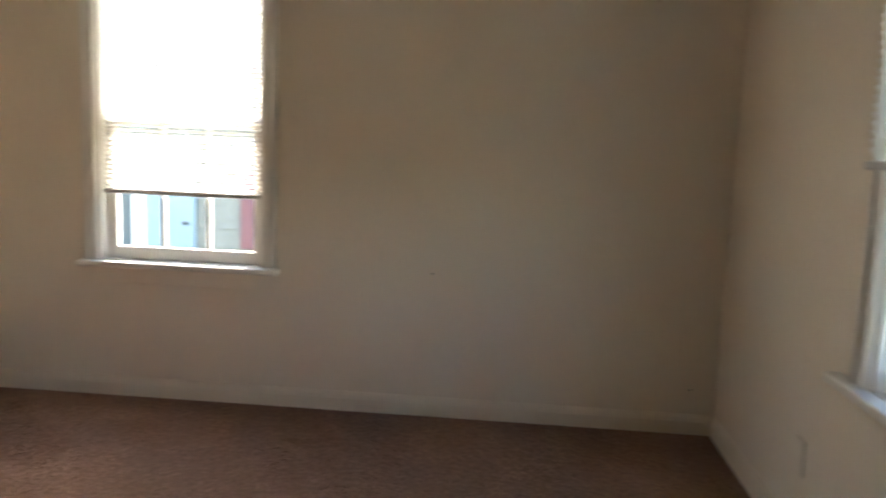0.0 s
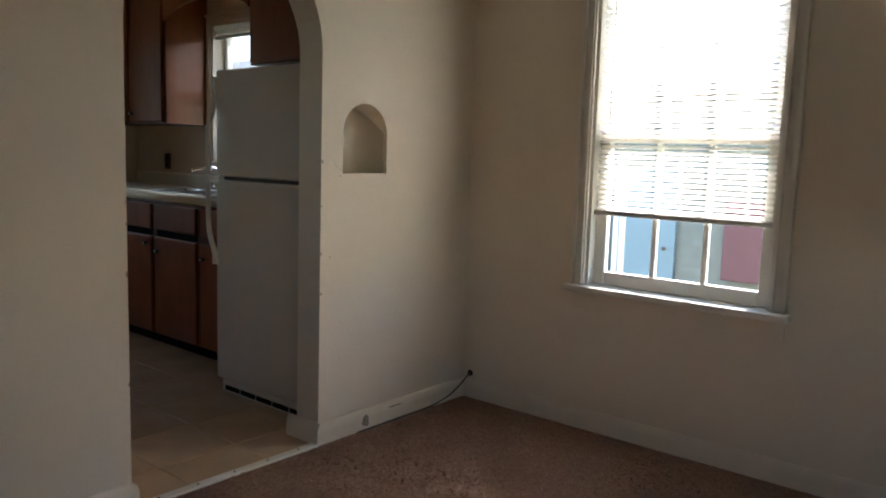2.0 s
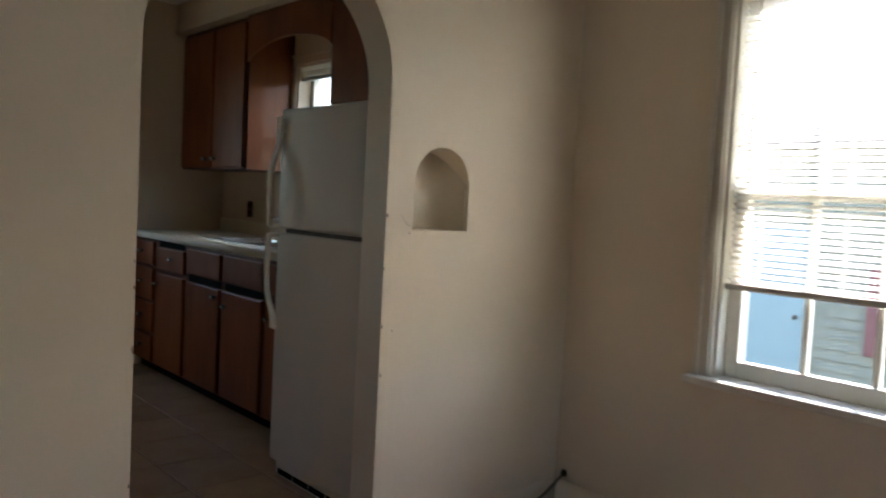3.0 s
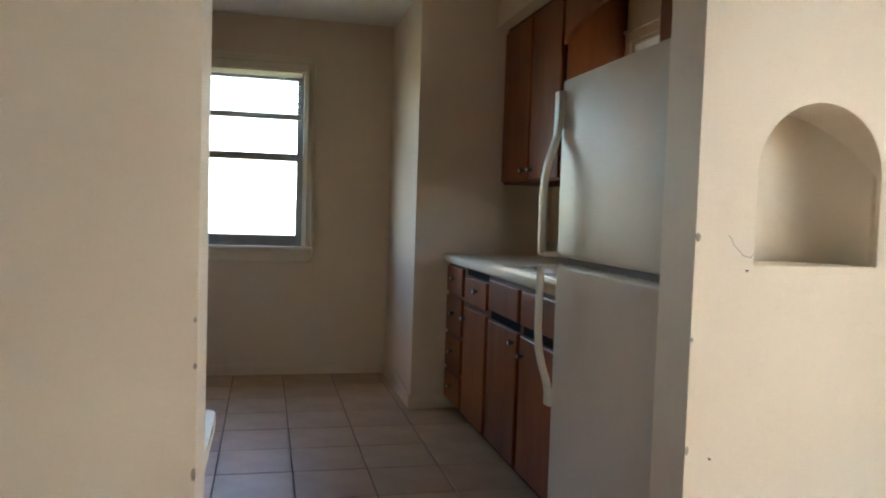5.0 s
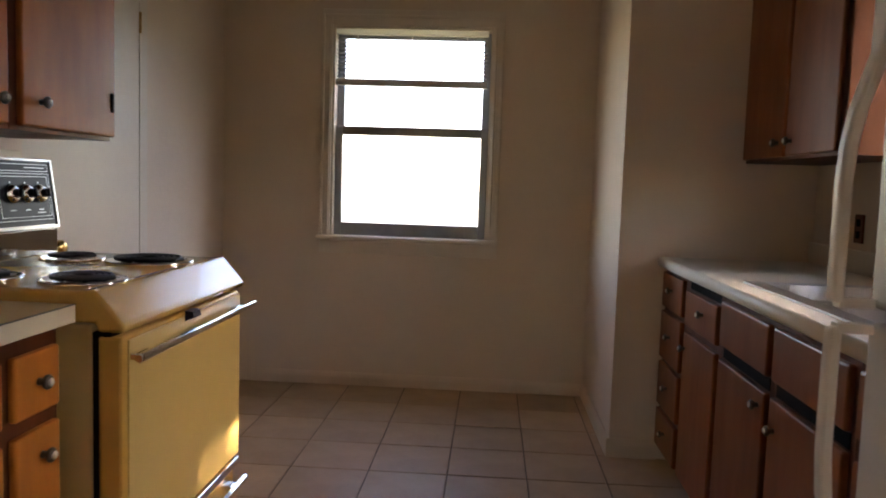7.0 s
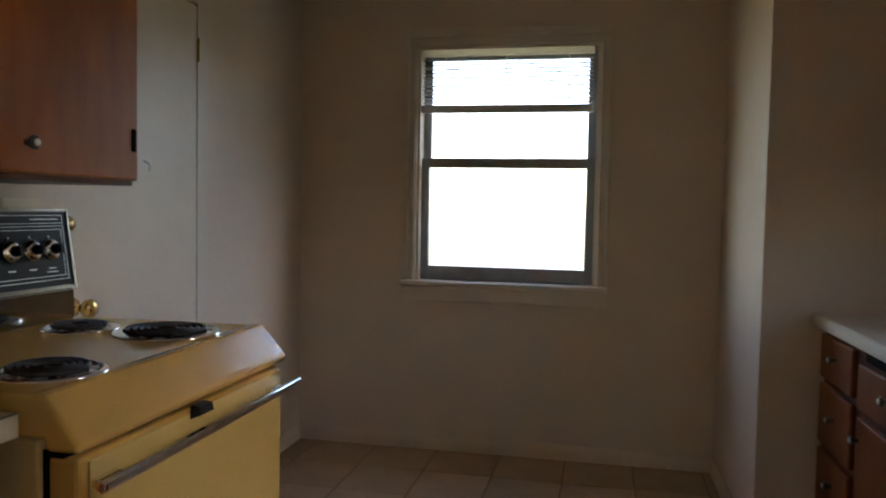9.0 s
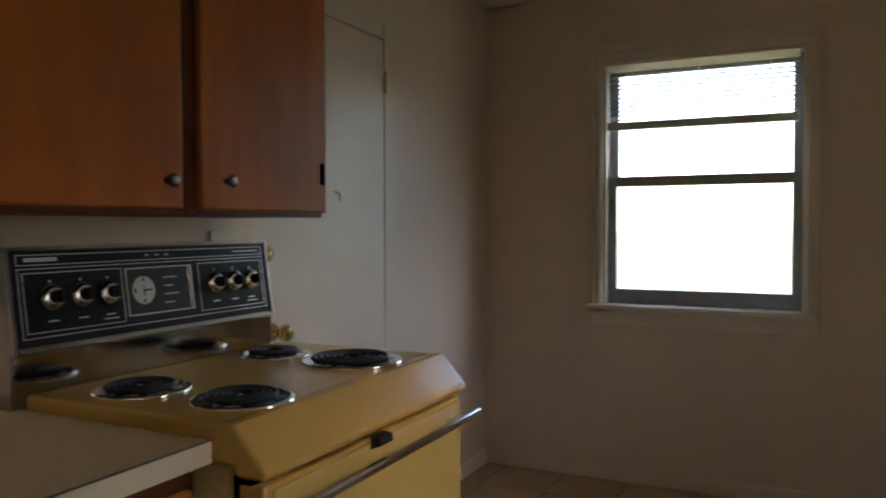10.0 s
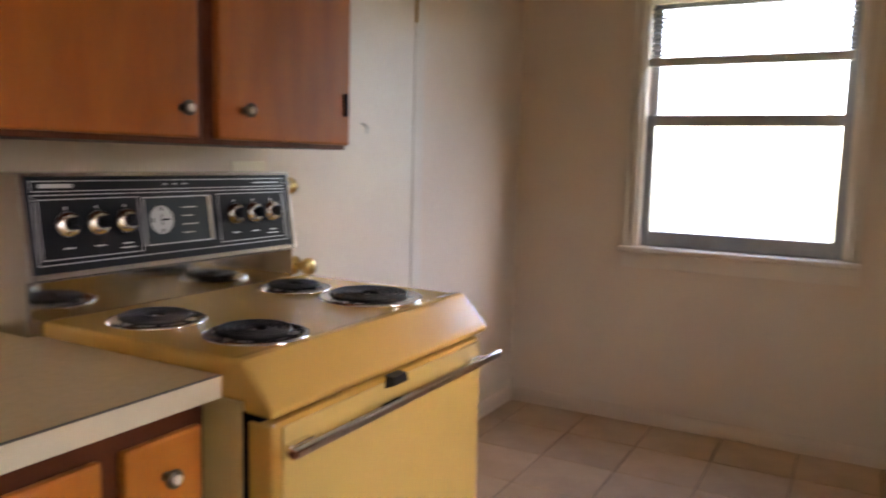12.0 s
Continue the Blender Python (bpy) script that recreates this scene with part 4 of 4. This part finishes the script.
# ---- side door behind the stove ----
dr = thing("door_1", (XW + 0.01, 2.70, 0), "flat cream painted door closed behind the stove", "door", "", "structure")
part("slab", box(XW + 0.001, XW + 0.016, 2.301, 3.095, 0.01, 2.03, bevel=0.002), M_DOOR, dr)
part("casing", box(XW + 0.001, XW + 0.019, 3.0955, 3.168, 0.0, 2.10, bevel=0.002), M_DOOR, dr)
part("casing", box(XW + 0.001, XW + 0.019, 2.237, 2.300, 0.0, 2.10, bevel=0.006), M_DOOR, dr)
part("head_casing", box(XW + 0.001, XW + 0.019, 2.300, 3.096, 2.036, 2.10, bevel=0.006), M_DOOR, dr)
for z in (0.25, 1.86):
    part("hinge", rod(bmesh.new(), (XW + 0.021, 3.094, z), "z", 0.006, 0.09, n=12), M_BRASS, dr, "painted-over brass hinge")
k = part("door_knob", lathe(bmesh.new(), (XW + 0.016, 2.375, 0.935), "x", [(0.030, 0), (0.028, 0.006), (0.011, 0.010), (0.011, 0.035), (0.026, 0.045), (0.029, 0.060), (0.022, 0.072), (0.010, 0.075)], 24), M_BRASS, dr, "polished brass knob", True)
part("deadbolt", lathe(bmesh.new(), (XW + 0.016, 2.345, 1.190), "x", [(0.028, 0), (0.026, 0.012), (0.018, 0.018), (0.015, 0.024)], 20), M_BRASS, dr, "brass deadbolt", True)

sk = thing("outlet_plate", (XR + 0.005, 2.15, 1.245), "cream wall outlet plate above the stove", "outlet")
part("plate", box(XR + 0.001, XR + 0.009, 2.08, 2.215, 1.20, 1.265, bevel=0.003), M_EDGEL, sk)
so = thing("outlet_plate", (-0.03, YS + 0.005, 0.31), "painted-over outlet plate low on the wall", "outlet")
part("plate", box(-0.065, 0.005, YS + 0.001, YS + 0.010, 0.25, 0.365, bevel=0.003), M_WALL, so)

se = thing("outlet_plate", (XE2 - 0.005, 2.79, 1.03), "brown outlet plate on the wall above the counter", "outlet")
pl = part("plate", box(XE2 - 0.009, XE2 - 0.001, 2.755, 2.825, 1.03, 1.14, bevel=0.003), M_WOODD, se, "dark brown cover plate")
for z in (1.062, 1.108):
    part("socket", box(XE2 - 0.0115, XE2 - 0.0092, 2.775, 2.805, z - 0.014, z + 0.014, bevel=0.002), M_GAP, pl)

# cable from a hole beside the corner, along the baseboard
cb = thing("cable", (0.92, -0.03, 0.10), "black coaxial cable hanging from a wall hole", "cable")
part("grommet", lathe(bmesh.new(), (0.945, -0.045, 0.118), "x", [(0.016, -0.0005), (0.015, -0.004), (0.008, -0.006)], 16), M_RUBBER, cb)
tube("cord", [(0.942, -0.045, 0.118), (0.925, -0.05, 0.116), (0.885, -0.045, 0.085), (0.83, -0.035, 0.045), (0.76, -0.028, 0.018), (0.66, -0.026, 0.006), (0.45, -0.025, 0.005), (0.2, -0.025, 0.004)], 0.0035, M_RUBBER, cb)

# ---- small marks and wear ----
def chip(x, y, z, w, hgt, material, d=0.0012, seed=1):
    """A ragged flake, flat on the plaster that faces the living room."""
    rnd = random.Random(seed)
    n = 11
    w, hgt = w * 0.75, hgt * 0.75
    o = [(x + w * (0.75 + 0.5 * rnd.random()) * math.cos(6.283 * i / n) / 2, z + hgt * (0.75 + 0.5 * rnd.random()) * math.sin(6.283 * i / n) / 2) for i in range(n)]
    return prism(bmesh.new(), o, "y", y - d, y + 0.0003)


for i, (x, z, w, hh) in enumerate(((0.004, 1.144, 0.012, 0.018), (0.002, 0.97, 0.006, 0.010), (0.003, 0.78, 0.007, 0.020), (0.100, 1.088, 0.006, 0.005), (0.047, 0.764, 0.007, 0.005),
                                   (-0.796, 0.777, 0.008, 0.026), (-0.796, 0.937, 0.006, 0.012), (-0.797, 1.005, 0.005, 0.012), (-1.179, 1.058, 0.006, 0.006), (0.006, 0.62, 0.008, 0.02), (-0.796, 0.42, 0.006, 0.018))):
    structure("chip", chip(x, -0.0005, z, w, hh, None, seed=i), M_PLASTER if i not in (3, 4, 8) else M_GAP, "small dark chip in the wall paint", "chip")
structure("baseboard_patch", chip(0.249, -0.0185, 0.040, 0.055, 0.070, None, seed=21), M_PLASTER, "bare grey patch of flaked baseboard paint", "patch")
structure("baseboard_scuff", chip(0.436, -0.0185, 0.066, 0.11, 0.010, None, seed=22), M_PLASTER, "grey scuff along the top of the baseboard", "scuff")
for i, (y, z) in enumerate(((-2.205, 0.655), (-3.366, 0.197))):
    structure("nail_hole", lathe(bmesh.new(), (XE, y, z), "x", [(0.004, 0.0), (0.003, -0.001), (0.001, -0.0012)], 8), M_GAP, "small dark nail hole in the wall", "nail hole")
crack = [(0.061, 1.148), (0.068, 1.142), (0.073, 1.130), (0.083, 1.123), (0.090, 1.114), (0.107, 1.110), (0.112, 1.120)]
bm = bmesh.new()
for (xa, za), (xb, zb) in zip(crack, crack[1:]):
    d = Vector((xb - xa, 0, zb - za)).normalized()
    nn = Vector((-d.z, 0, d.x)) * 0.0006
    q = [Vector((xa, -0.0008, za)) - nn, Vector((xb, -0.0008, zb)) - nn, Vector((xb, -0.0008, zb)) + nn, Vector((xa, -0.0008, za)) + nn]
    bm.faces.new([bm.verts.new(p) for p in q])
structure("plaster_crack", bm, M_PLASTER, "fine crack in the plaster beside the niche", "crack")
for x in (-0.70, -0.55, -0.40, -0.25, -0.10):
    part("screw", lathe(bmesh.new(), (x, 0.0, 0.0066), "z", [(0.006, 0.0), (0.005, 0.0015), (0.002, 0.002)], 10), M_GAP, strip)
hk = thing("coat_hook", (XW + 0.02, 2.74, 1.405), "small metal hook on the door", "hook")
tube("wire", [(XW + 0.016, 2.74, 1.405), (XW + 0.035, 2.74, 1.400), (XW + 0.042, 2.74, 1.385), (XW + 0.038, 2.74, 1.370)], 0.003, M_STEEL, hk)

# ---- floor tiles ----
T, J = 0.330, 0.005
tile_me = None
x = -0.23 - 6 * T
while x < XE2:
    y = 2.875 - 9 * T
    while y < YK:
        a0, a1, c0, c1 = max(x + J / 2, XW + 0.001), min(x + T - J / 2, XE2 - 0.001), max(y + J / 2, 0.024), min(y + T - J / 2, YK - 0.001)
        if a1 - a0 > 0.02 and c1 - c0 > 0.02:
            whole = a1 - a0 > T - J - 1e-4 and c1 - c0 > T - J - 1e-4
            if whole and tile_me is not None:
                ob = new("tile", tile_me)
            else:
                w, l = (a1 - a0) / 2, (c1 - c0) / 2
                ob = finish("tile", box(-w, w, -l, l, -0.006, 0.0, bevel=0.002, segs=1), M_TILE)
                if whole:
                    tile_me = ob.data
            ob.parent = floor_k
            ob.location = ((a0 + a1) / 2, (c0 + c1) / 2, random.uniform(-0.0006, 0.0004))
        y += T
    x += T
